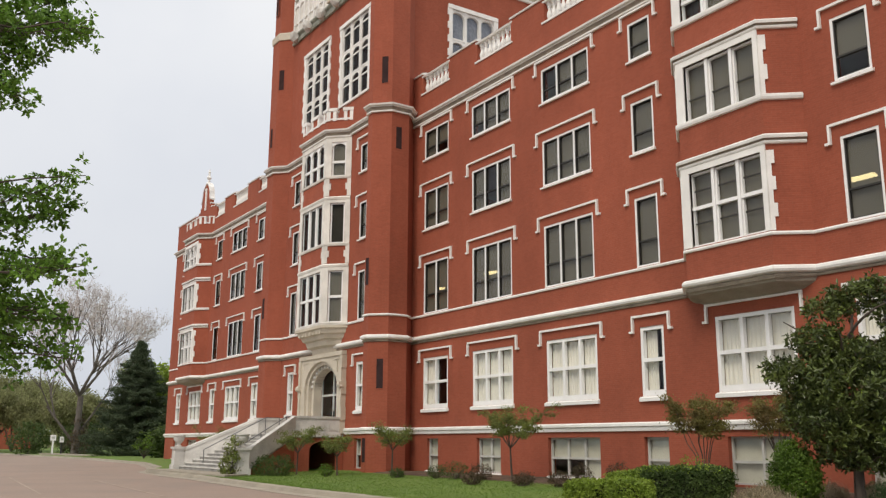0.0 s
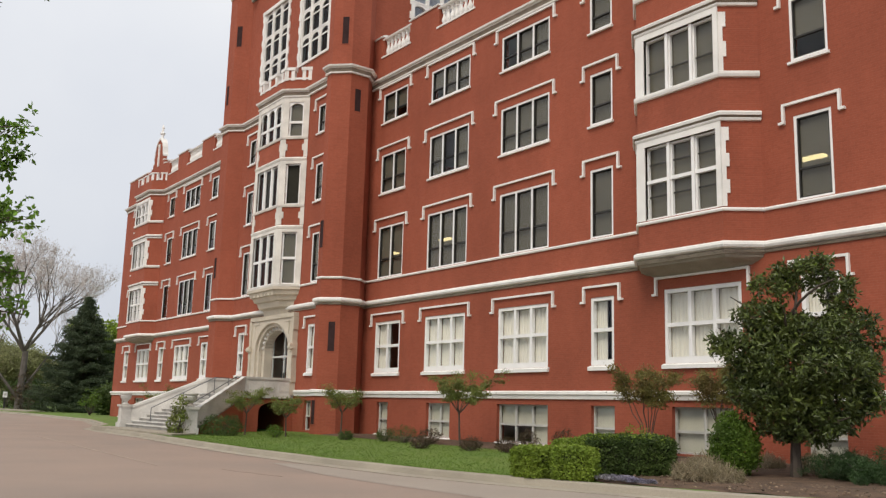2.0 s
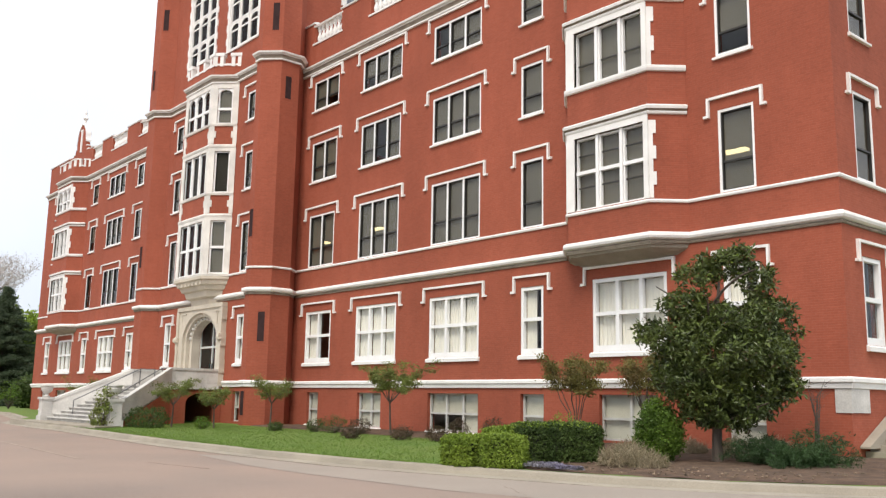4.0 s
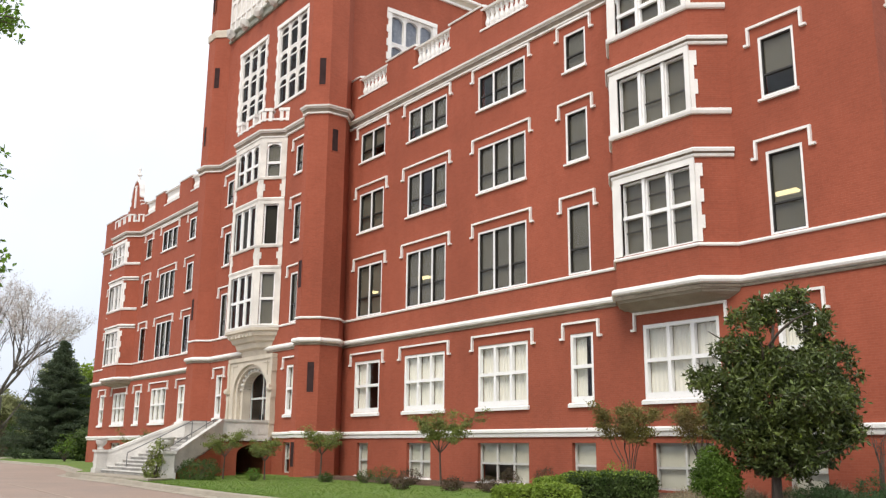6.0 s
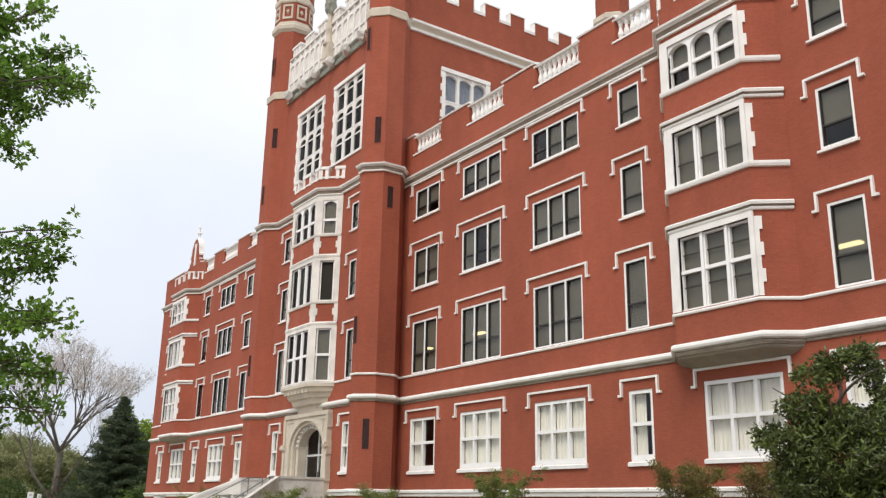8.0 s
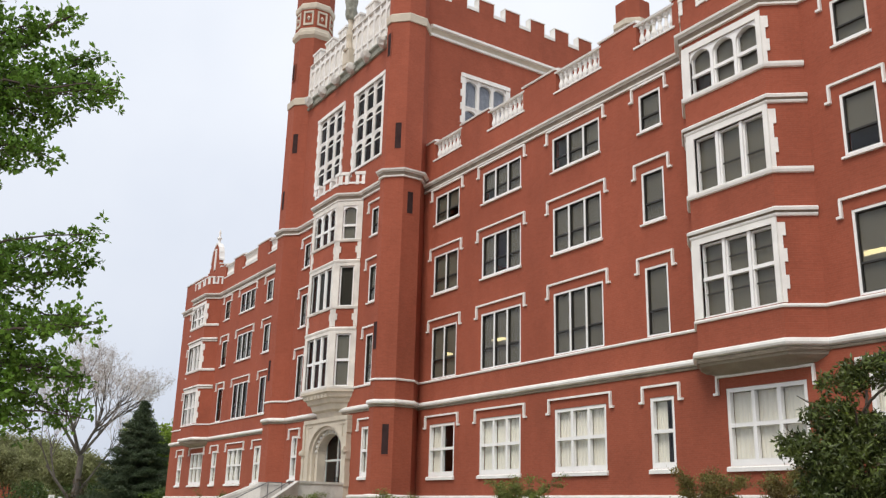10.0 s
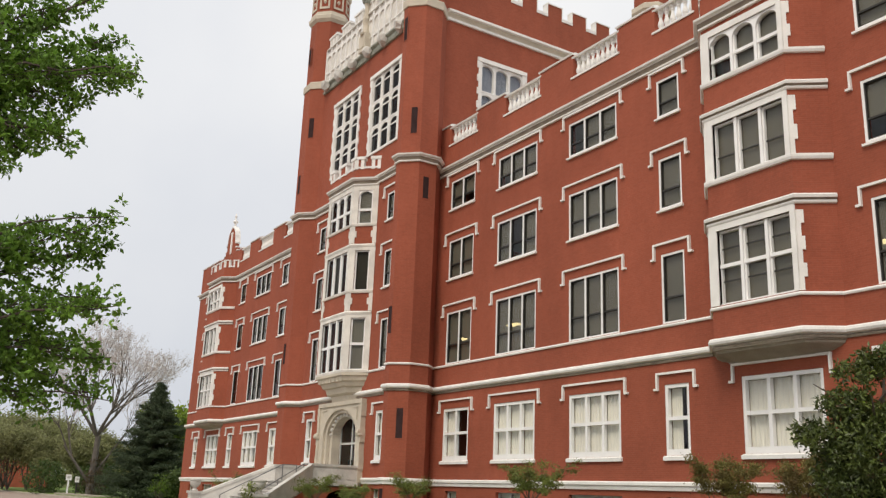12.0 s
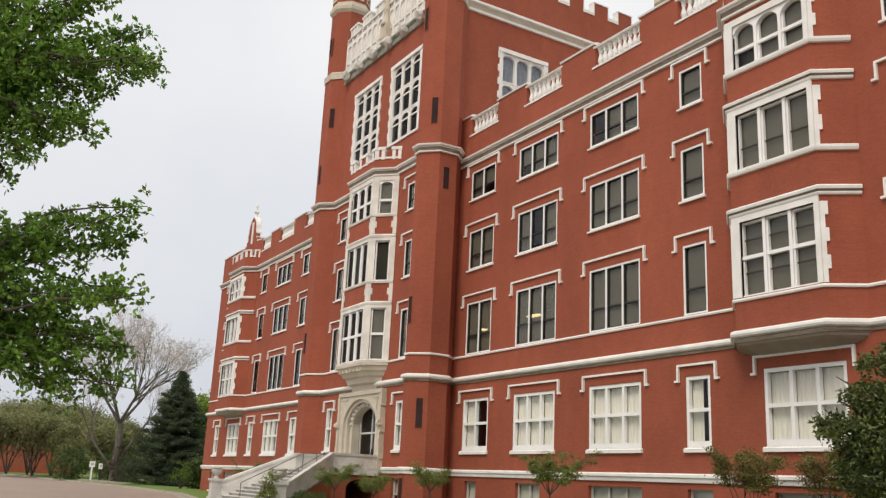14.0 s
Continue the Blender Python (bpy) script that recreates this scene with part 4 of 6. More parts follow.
for i in range(6):
    x0 = f0 + (f1 - f0) * (i + 0.12) / 6
    x1 = f0 + (f1 - f0) * (i + 0.72) / 6
    bm = bmesh.new()
    bx(bm, x0, x1, TY, TY + 0.33, 30.422, 31.1)
    part("merlon", bm, OLDSTONE, parapet)
    bm = bmesh.new()
    bx(bm, x0 - 0.06, x1 + 0.06, TY - 0.07, TY + 0.4, 31.102, 31.24)
    part("merlon_coping", bm, STONE, parapet)
    for x in (x0 + 0.12, (x0 + x1) / 2, x1 - 0.12):
        bm = bmesh.new()
        bx(bm, x - 0.04, x + 0.04, TY - 0.04, TY - 0.002, 30.45, 31.08)
        part("rib", bm, STONE, parapet)
bm = bmesh.new()
bx(bm, f0, f1, TY - 0.12, TY + 0.36, 30.352, 30.42)
part("parapet_string", bm, STONE, parapet)
bm = bmesh.new()
cx = (f0 + f1) / 2 + 0.3
bx(bm, cx - 0.42, cx + 0.42, TY - 0.35, TY + 0.1, 27.76, 28.9)
bx(bm, cx - 0.26, cx + 0.26, TY - 0.38, TY - 0.30, 28.0, 28.6)
lathe(bm, [(0.34, 28.9), (0.38, 29.0), (0.22, 29.1), (0.18, 29.6), (0.26, 30.0), (0.16, 30.4), (0.14, 30.9), (0.20, 31.1)], 8, (cx, TY - 0.15, 0))
niche = part("carved_niche", bm, CREAM, building, "carved stone niche below a dark finial")
bm = bmesh.new()
lathe(bm, [(0.20, 31.1), (0.36, 31.35), (0.42, 31.7), (0.36, 31.9), (0.40, 32.4), (0.34, 32.9), (0.26, 33.2), (0.20, 33.6), (0.08, 34.1)], 10, (cx, TY - 0.15, 0))
for v in bm.verts:
    v.co += Vector(noise.noise_vector(v.co * 4.0)) * 0.08
part("finial", bm, FRIEZE, niche)

# ---- the oriel over the entrance ----
ORIEL = [(CA - 2.65, TY), (CA - 1.62, -2.82), (CA + 1.62, -2.82), (CA + 2.65, TY)]
of = [face_frame(ORIEL[i], ORIEL[i + 1]) for i in range(3)]
bm = bmesh.new()
STOREYS = ((7.76, 10.62, 2), (12.16, 14.46, 3), (16.02, 18.02, 4))
for i, (fm, fl) in enumerate(of):
    e = 0.30
    slab_with_holes(bm, fm, 0.002, fl - 0.002, 7.6, 18.788, [(e, fl - e, z0, z1) for z0, z1, _ in STOREYS], 0.25)
oriel = part("oriel_window", bm, BRICK, building)
for z0, z1, kind in STOREYS:
    bm = bmesh.new()
    bf = bmesh.new()
    for i, (fm, fl) in enumerate(of):
        e = 0.30
        lbox(bm, fm, -0.02, e, -0.05, 0.18, z0, z1)
        lbox(bm, fm, fl - e, fl + 0.02, -0.05, 0.18, z0, z1)
        lbox(bm, fm, -0.02, fl + 0.02, -0.05, 0.18, z1, z1 + (0.62 if kind == 4 else 0.20))
        if kind < 4:   # quoins on the brick aprons above
            ztop = 12.10 if kind == 2 else 15.96
            k = 3
            for q in range(k):
                za, zb = z1 + 0.4 + (ztop - z1 - 0.4) * q / k, z1 + 0.4 + (ztop - z1 - 0.4) * (q + 1) / k
                wq = 0.30 if q % 2 else 0.20
                lbox(bm, fm, -0.02, wq, -0.045, 0.1, za, zb)
                lbox(bm, fm, fl - wq, fl + 0.02, -0.045, 0.1, za, zb)
        n = 3 if i == 1 else 1
        mu = 0.15
        a0, a1 = e, fl - e
        span = (a1 - a0 - (n - 1) * mu) / n
        zt = z0 + (z1 - z0) * (0.50 if kind == 2 else 0.42)
        for j in range(n):
            a = a0 + j * (span + mu)
            b = a + span
            if j:
                lbox(bf, fm, a - mu, a, -0.01, 0.12, z0, z1)
            if kind in (2, 4):
                lbox(bf, fm, a, b, 0.02, 0.12, zt - 0.07, zt + 0.07)
            if kind == 4:
                arch_fill(bf, fm, a, b, z1 - 0.45, z1 + 0.01, 0.38, 0.0, 0.12)
            jw = 0.09 if i != 1 else 0.05
            for s0, s1 in ((a, a + jw), (b - jw, b)):
                lbox(bf, fm, s0, s1, 0.05, 0.12, z0, z1)
            lbox(bf, fm, a + 0.05, b - 0.05, 0.05, 0.12, z0, z0 + 0.07)
            if kind != 4:
                lbox(bf, fm, a + 0.05, b - 0.05, 0.05, 0.12, z1 - 0.07, z1)
            pane(fm, a, b, z0, z1, 0.09, oriel, glass=DIMGLASS if i == 1 or kind == 3 else GLASS)
            if i == 2 or (i == 1 and kind == 3 and j == 1):
                drape(fm, a - 0.04, b + 0.04, z0, z1, 0.16, oriel, SHADE, "roller_shade")
    part("stone_surround", bm, OLDSTONE, oriel)
    part("mullions", bf, FRAME, oriel)
    course("sill_band", ORIEL, [(-0.02, z0 - 0.16), (0.07, z0 - 0.14), (0.10, z0 - 0.02), (0.03, z0 + 0.02), (-0.02, z0 + 0.02)], OLDSTONE, oriel)
    if kind != 4:
        course("head_band", ORIEL, [(-0.02, z1 + 0.18), (0.07, z1 + 0.19), (0.10, z1 + 0.30), (0.04, z1 + 0.38), (-0.02, z1 + 0.38)], OLDSTONE, oriel)
cornice(ORIEL, oriel, dz=0.35)
for i, (fm, fl) in enumerate(of):
    k = 3 if i == 1 else 2
    bm = bmesh.new()
    lbox(bm, fm, 0.002, fl - 0.002, 0.0, 0.25, 18.79, 19.35)
    low = part("oriel_parapet", bm, BRICK, oriel)
    for j in range(k):
        a = fl * j / (k - 1) - 0.50
        a0, a1 = max(-0.05, a), min(fl + 0.05, a + 1.0)
        bm = bmesh.new()
        lbox(bm, fm, a0 + 0.12, a1 - 0.12, -0.02, 0.25, 19.35, 19.88)
        part("merlon", bm, BRICK, low)
        bm = bmesh.new()
        lbox(bm, fm, a0 - 0.06, a1 + 0.06, -0.09, 0.32, 19.882, 20.06)
        for s in (a0, a1 - 0.2):
            lbox(bm, fm, s, s + 0.2, -0.055, 0.28, 19.3, 19.88)
        part("merlon_coping", bm, STONE, low, "white stone coping")
    bm = bmesh.new()
    lbox(bm, fm, 0, fl, -0.03, 0.29, 19.352, 19.46)
    part("parapet_coping", bm, STONE, low)
# moulded corbel
bm = bmesh.new()


def oring(f, z, drop=0.05):
    return [(CA + (x - CA) * (0.55 + 0.45 * f), TY + (y - TY) * f - (0.0 if y < TY - 0.1 else -drop), z) for x, y in ORIEL]


loft(bm, [oring(1.08, 7.62), oring(1.08, 7.48), oring(0.98, 7.42), oring(0.92, 7.22), oring(0.80, 7.16), oring(0.72, 6.96), oring(0.58, 6.90), oring(0.50, 6.62), oring(0.30, 6.52), oring(0.22, 6.24), oring(0.18, 6.2)])
cb_ = part("corbel", bm, CREAM, oriel, "moulded cream stone corbel")
for i in range(7):
    bm = bmesh.new()
    bx(bm, CA - 1.45 + i * 0.45, CA - 1.25 + i * 0.45, -2.80, -2.5, 7.20, 7.40)
    part("corbel_block", bm, CREAM, cb_)

# ---- entrance: carved portal ----
portal_m = Matrix.Translation((0, TY, 0))
bm = bmesh.new()
P0, P1 = CA - 2.62, CA + 2.62
arch_fill(bm, portal_m, CA - 2.05, CA + 2.05, 4.35, 6.0, 1.45, -0.22, 0.05, 18)
for a, b in ((P0, CA - 2.05), (CA + 2.05, P1)):
    bx(bm, a, b, TY - 0.22, TY + 0.05, 1.85, 6.0)
bx(bm, P0 - 0.1, P1 + 0.1, TY - 0.30, TY + 0.02, 6.0, 6.22)
for a in (P0 - 0.12, P1 - 0.14):
    for q in range(6):
        wq = 0.05 if q % 2 else 0.0
        bx(bm, a - wq * (a < CA), a + 0.22 + wq * (a > CA), TY - 0.30, TY + 0.02, 1.85 + q * 0.69, 1.85 + (q + 1) * 0.69 - 0.004)
portal = part("portal", bm, CREAM, building, "carved cream limestone portal with a deep arch")
# stepped arch orders
for k, (r, rise, y0, y1) in enumerate(((1.80, 1.27, -0.08, 0.10), (1.50, 1.05, 0.12, 0.60))):
    ro = (2.07, 1.82)[k]
    riso = (1.47, 1.29)[k]
    nseg = 18
    for s in (-1, 1):
        bm = bmesh.new()
        bx(bm, min(CA + s * r, CA + s * ro), max(CA + s * r, CA + s * ro), TY + y0, TY + y1, 1.85, 4.35)
        order = part("arch_jamb", bm, CREAM, portal)
    for i in range(nseg):
        bm = bmesh.new()
        t0, t1 = math.pi * (i + 0.03) / nseg, math.pi * (i + 0.97) / nseg
        quad = lambda t: [(CA - a * math.cos(t), TY + y, 4.35 + b * math.sin(t)) for a, b, y in ((r, rise, y0), (ro, riso, y0), (ro, riso, y1), (r, rise, y1))]
        loft(bm, [quad(t0), quad(t1)])
        part("arch_stone", bm, CREAM, portal)
for i in range(13):
    bm = bmesh.new()
    t = math.pi * (i + 0.5) / 13
    bmesh.ops.create_icosphere(bm, subdivisions=1, radius=0.11, matrix=Matrix.Translation((CA - 1.66 * math.cos(t), TY + 0.10, 4.35 + 1.17 * math.sin(t))))
    part("carved_flower", bm, GREYSTONE, portal)
for s in (-1, 1):
    bm = bmesh.new()
    bmesh.ops.create_icosphere(bm, subdivisions=2, radius=0.2, matrix=Matrix.Translation((CA + s * 2.62, TY - 0.32, 4.4)))
    for v in bm.verts:
        v.co += Vector(noise.noise_vector(v.co * 6.0)) * 0.07
    part("carved_stop", bm, CREAM, portal)
    bm = bmesh.new()
    sweep(bm, [(CA + s * 2.15, TY - 0.24), (CA + s * 2.16, TY - 0.24)], [(0, 5.1), (0.05, 5.1), (0.05, 5.85), (0, 5.85)])
    bx(bm, CA + s * 2.0 - 0.35, CA + s * 2.0 + 0.35, TY - 0.26, TY - 0.22, 5.78, 5.86)
    part("spandrel_panel", bm, CREAM, portal)
# doors and fanlight
dm = Matrix.Translation((CA, TY, 0))
DY = 0.62
bm = bmesh.new()
slab_with_holes(bm, dm @ Matrix.Translation((0, DY, 0)), -1.5, 1.5, 1.85, 5.42,
                [(-1.42, -0.05, 2.10, 3.94), (0.05, 1.42, 2.10, 3.94), (-1.42, -0.05, 4.05, 5.38), (0.05, 1.42, 4.05, 5.38)], 0.08)
door = part("entrance_door", bm, GREYFRAME, building, "grey-framed glazed double door with fanlight")
for a, b in ((-1.42, -0.05), (0.05, 1.42)):
    pane(dm, a, b, 2.10, 3.94, DY + 0.05, door)
    pane(dm, a, b, 4.05, 5.38, DY + 0.05, door)
    bm = bmesh.new()
    lbox(bm, dm, -0.16 if b < 0 else 0.13, -0.13 if b < 0 else 0.16, DY - 0.06, DY, 2.6, 3.1)
    part("door_handle", bm, SASH, door)
bm = bmesh.new()
arch_fill(bm, dm, -1.5, 1.5, 4.35, 6.04, 1.05, DY - 0.06, DY - 0.004, 12)
part("tympanum", bm, CREAM, portal)

# ---- ground: drive, kerb, lawn, beds ----
KERB = [(12, 60), (4, 14), (-2, 1.0), (-5, -3.6), (-8, -6.6), (-10, -8.0), (-12, -8.95), (-14, -9.5), (-16.2, -10.1), (-18.8, -10.6),
        (-23.2, -10.8), (-29, -10.75), (-36, -10.2), (-42.5, -9.6), (-48, -9.5), (-54, -8.9), (-60, -6.5), (-74, -3.6), (-100, -2.4), (-140, -4), (-213, -6), (-600, -20), (-2600, -60)]
ROADZ = -0.32


def lawn_z(x, y):
    """The lawn falls gently from the wall to the kerb."""
    ky = np.interp(-x, [-p[0] for p in KERB], [p[1] for p in KERB])
    f = min(1.0, max(0.0, (y - ky) / max(1.0, -1.5 - ky)))
    return -0.16 + 0.15 * f


bm = bmesh.new()
bx(bm, -3000, 3000, -3000, 3000, -1.0, ROADZ)
tagged(part("road", bm, ROAD), "worn tan concrete drive in front of the building", "road", kind="structure")

bm = bmesh.new()
cols_ = []
for i in range(len(KERB) - 1):
    k = max(1, int(min(24, abs(KERB[i][0] - KERB[i + 1][0]) / 0.8)))
    for j in range(k):
        f = j / k
        cols_.append((KERB[i][0] * (1 - f) + KERB[i + 1][0] * f, KERB[i][1] * (1 - f) + KERB[i + 1][1] * f))
cols_.append(KERB[-1])
grid = []
for x, y in cols_:
    ks = [0.0, 0.04, 0.1, 0.2, 0.35, 0.5, 0.7, 0.85, 1.0]
    line = []
    far = max(y + 3, -1.5)
    for f in ks:
        yy = y + 0.02 + (far - y) * f
        line.append(bm.verts.new((x, yy, lawn_z(x, yy) + 0.02 * noise.noise((x * 0.7, yy * 0.7, 0)))))
    line.append(bm.verts.new((x, 3000, 0.0)))
    grid.append(line)
for a, b in zip(grid, grid[1:]):
    for i in range(len(a) - 1):
        bm.faces.new((a[i], b[i], b[i + 1], a[i + 1]))
tagged(part("lawn", bm, TURF), "green mown lawn between the kerb and the building", "lawn", kind="structure")

bm = bmesh.new()
sweep(bm, KERB[::-1], [(-0.16, -0.15), (0.10, -0.15), (0.14, -0.17), (0.17, ROADZ + 0.02), (0.60, ROADZ + 0.012), (0.60, -0.6), (-0.16, -0.6)])
tagged(part("kerb", bm, CONCRETE), "pale concrete kerb and gutter along the drive", "kerb", kind="structure")
# concrete lane beside the kerb
bm = bmesh.new()
lane = [p for p in KERB if -24 < p[0] < 5]
inner = [(x - 0.3, y - 0.75) for x, y in lane]
outer = [(x - 1.2 + 0.02 * (x + 20), y - 1.2 - max(0.0, (x + 24)) * 0.22) for x, y in lane]
bm.faces.new([bm.verts.new((x, y, ROADZ + 0.006)) for x, y in inner + outer[::-1]])
tagged(part("concrete_lane", bm, LANE), "grey concrete strip of the drive beside the kerb", "pavement", kind="structure")


def strip(name, pts, width, material, label, category):
    bm = bmesh.new()
    sweep(bm, pts, [(-width / 2, ROADZ + 0.004), (width / 2, ROADZ + 0.004), (width / 2, ROADZ + 0.008), (-width / 2, ROADZ + 0.008)])
    return tagged(part(name, bm, material), label, category, kind="structure")


for y in (-15.6, -18.3, -21.2):
    strip("parking_line", [(-44 + (y + 15.6) * 2, y + 1.4), (-24 + (y + 15.6) * 3.2, y)], 0.10, MARK, "faint worn parking line on the drive", "road marking")
crk = random.Random(3)
for pts in ([(-22, -14.6), (-19.5, -14.2)], [(-13, -11.2), (-11.5, -12.1)]):
    fine = []
    for a, b in zip(pts, pts[1:]):
        for j in range(6):
            f = j / 6
            fine.append((a[0] + (b[0] - a[0]) * f + crk.uniform(-0.06, 0.06), a[1] + (b[1] - a[1]) * f + crk.uniform(-0.06, 0.06)))
    strip("road_crack", fine + [pts[-1]], 0.010, CRACK, "dark crack in the drive", "crack")


joint = []
for i, (x, y) in enumerate(cols_):
    if -48 < x < 3:
        joint.append((x - 0.30, y - 0.70))
strip("gutter_joint", joint[::-1], 0.03, CRACK, "dark dirty joint along the gutter", "crack")


def sheet(name, outline, lift, material, label, category, step=0.5):
    """A bed: a bumpy sheet over the lawn within an outline given as (x, y0, y1) stations."""
    bm = bmesh.new()
    rows = []
    for i in range(len(outline) - 1):
        (xa, a0, a1), (xb, b0, b1) = outline[i], outline[i + 1]
        k = max(1, int(abs(xb - xa) / step))
        for j in range(k + (i == len(outline) - 2)):
            f = j / k
            x, y0, y1 = xa + (xb - xa) * f, a0 + (b0 - a0) * f, a1 + (b1 - a1) * f
            y0 += 0.12 * noise.noise((x * 1.7, 3.1, 0))
            rows.append([bm.verts.new((x, y0 + (y1 - y0) * g / 8, lawn_z(x, y0 + (y1 - y0) * g / 8) + lift * (0.15 if g in (0,) else 1) + 0.035 * noise.noise((x * 2.3, g * 1.1, 5)))) for g in range(9)])
    for a, b in zip(rows, rows[1:]):
        for g in range(8):
            bm.faces.new((a[g], b[g], b[g + 1], a[g + 1]))
    return tagged(part(name, bm, material), label, category, kind="structure")


sheet("mulch_bed", [(-38.8, -2.6, -0.02), (-30, -2.9, -0.02), (-24.5, -3.1, -0.02), (-22, -3.4, -0.02), (-17.6, -5.2, -0.02), (-15.5, -9.0, -0.02), (-14, -9.2, -0.02), (-12, -8.7, -0.02), (-10, -7.75, -0.02), (-8.9, -6.9, -0.02), (-7.7, -5.9, -2.6)], 0.05, SOIL, "brown mulch planting bed along the wall", "planting bed")
# rocks and litter in the bed
bm = bmesh.new()
rr = random.Random(11)
for _ in range(260):
    x = rr.uniform(-15.5, -8.9)
    ky = np.interp(-x, [-p[0] for p in KERB], [p[1] for p in KERB])
    y = rr.uniform(ky + 0.3, ky + 2.6)
    s = rr.uniform(0.012, 0.04)
    bmesh.ops.create_icosphere(bm, subdivisions=1, radius=s, matrix=Matrix.Translation((x, y, lawn_z(x, y) + 0.06)) @ Matrix.Diagonal((1, rr.uniform(0.6, 1.3), 0.6, 1)))
tagged(part("bed_litter", bm, LITTER), "brown leaf litter and bark chips on the bed", "litter", kind="stuff")

# walk to the flank steps
bm = bmesh.new()
prism(bm, [(-7.6, -5.7), (-5.6, -3.9), (-6.6, 3.5), (-11.0, 3.5), (-11.0, 1.0), (-9.4, -1.2)], -0.4, 0.02)
tagged(part("walkway", bm, CONCRETE), "pale concrete walk at the corner of the building", "pavement", kind="structure")
steps = empty("flank_steps", "grey concrete steps against the brick flank wall", "steps", at=(XR, 1.2, 0))
for i in range(5):
    bm = bmesh.new()
    bx(bm, 0.02, 2.2, -0.3 * (5 - i) + 0.9, 1.6, 0.17 * i, 0.17 * (i + 1) - 0.002)
    part("step", bm, CONCRETE, steps)
bm2 = bmesh.new()
loft(bm2, [[(x, y, z) for x, y, z in ((0.02, -0.9, 0.25), (0.3, -0.9, 0.25), (0.3, -0.9, 0.3), (0.02, -0.9, 0.3))], [(x, y, z) for x, y, z in ((0.02, 1.6, 0.25), (0.3, 1.6, 0.25), (0.3, 1.6, 1.5), (0.02, 1.6, 1.5))]])
part("cheek_wall", bm2, CONCRETE, steps)
bm = bmesh.new()
bx(bm, -0.42, 0.035, -0.035, 1.02, 0.0, 0.64)
pl = part("stone_plaque", bm, GREYSTONE)
pl.location = (XR, 0.0, 1.17)
tagged(pl, "blank pale cornerstone set in the brick corner", "plaque")

# ---- entrance stair and terrace ----
stair = empty("entrance_stair", "weathered pale limestone stair and terrace with solid balustrades", "stairs", at=(CA, 0, 0))
N = 11
F0, F1 = -4.6, -8.2
TOP = 1.85


def half(y):
    """Half the stair's width, which flares towards the drive."""
    return 2.62 + (F0 - y) / (F0 - F1) * 2.4


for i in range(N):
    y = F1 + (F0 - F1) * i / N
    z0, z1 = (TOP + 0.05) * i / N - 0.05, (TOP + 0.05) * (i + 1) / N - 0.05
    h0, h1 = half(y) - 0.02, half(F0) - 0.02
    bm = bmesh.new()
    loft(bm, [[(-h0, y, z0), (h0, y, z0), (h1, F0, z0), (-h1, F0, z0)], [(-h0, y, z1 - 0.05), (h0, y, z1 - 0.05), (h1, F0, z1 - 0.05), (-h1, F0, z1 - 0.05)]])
    # riser colour holds the step's shade besides its stains
    step = part("step", bm, RISER, stair, "stained stone riser with shade in its colour")
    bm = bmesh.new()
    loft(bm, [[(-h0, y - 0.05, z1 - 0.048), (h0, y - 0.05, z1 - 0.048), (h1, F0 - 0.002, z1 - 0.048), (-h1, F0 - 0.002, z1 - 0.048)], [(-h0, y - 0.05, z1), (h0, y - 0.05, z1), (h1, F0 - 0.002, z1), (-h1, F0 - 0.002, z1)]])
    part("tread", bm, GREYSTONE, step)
bm = bmesh.new()
bx(bm, -2.6, 2.6, F0 + 0.002, TY - 0.02, 1.60, TOP)
part("terrace_floor", bm, GREYSTONE, stair)
# brick base with the arched cellar way under the terrace
bm = bmesh.new()
wm, wl_ = face_frame((2.6, F0), (2.6, TY))
slab_with_holes(bm, wm, 0, wl_ - 0.02, -0.3, 1.70, [(0.85, 2.50, -0.3, 1.52)], 0.35)
part("base_wall", bm, BRICK, stair)
bm = bmesh.new()
arch_fill(bm, wm, 0.85, 2.50, 1.0, 1.525, 0.46, 0.003, 0.34, 10)
part("cellar_arch", bm, BRICK, stair)
# near-black walls stand for the shade inside the cellar way
bm = bmesh.new()
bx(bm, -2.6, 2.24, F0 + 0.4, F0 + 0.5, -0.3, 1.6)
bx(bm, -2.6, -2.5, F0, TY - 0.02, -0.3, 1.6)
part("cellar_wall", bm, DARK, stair)
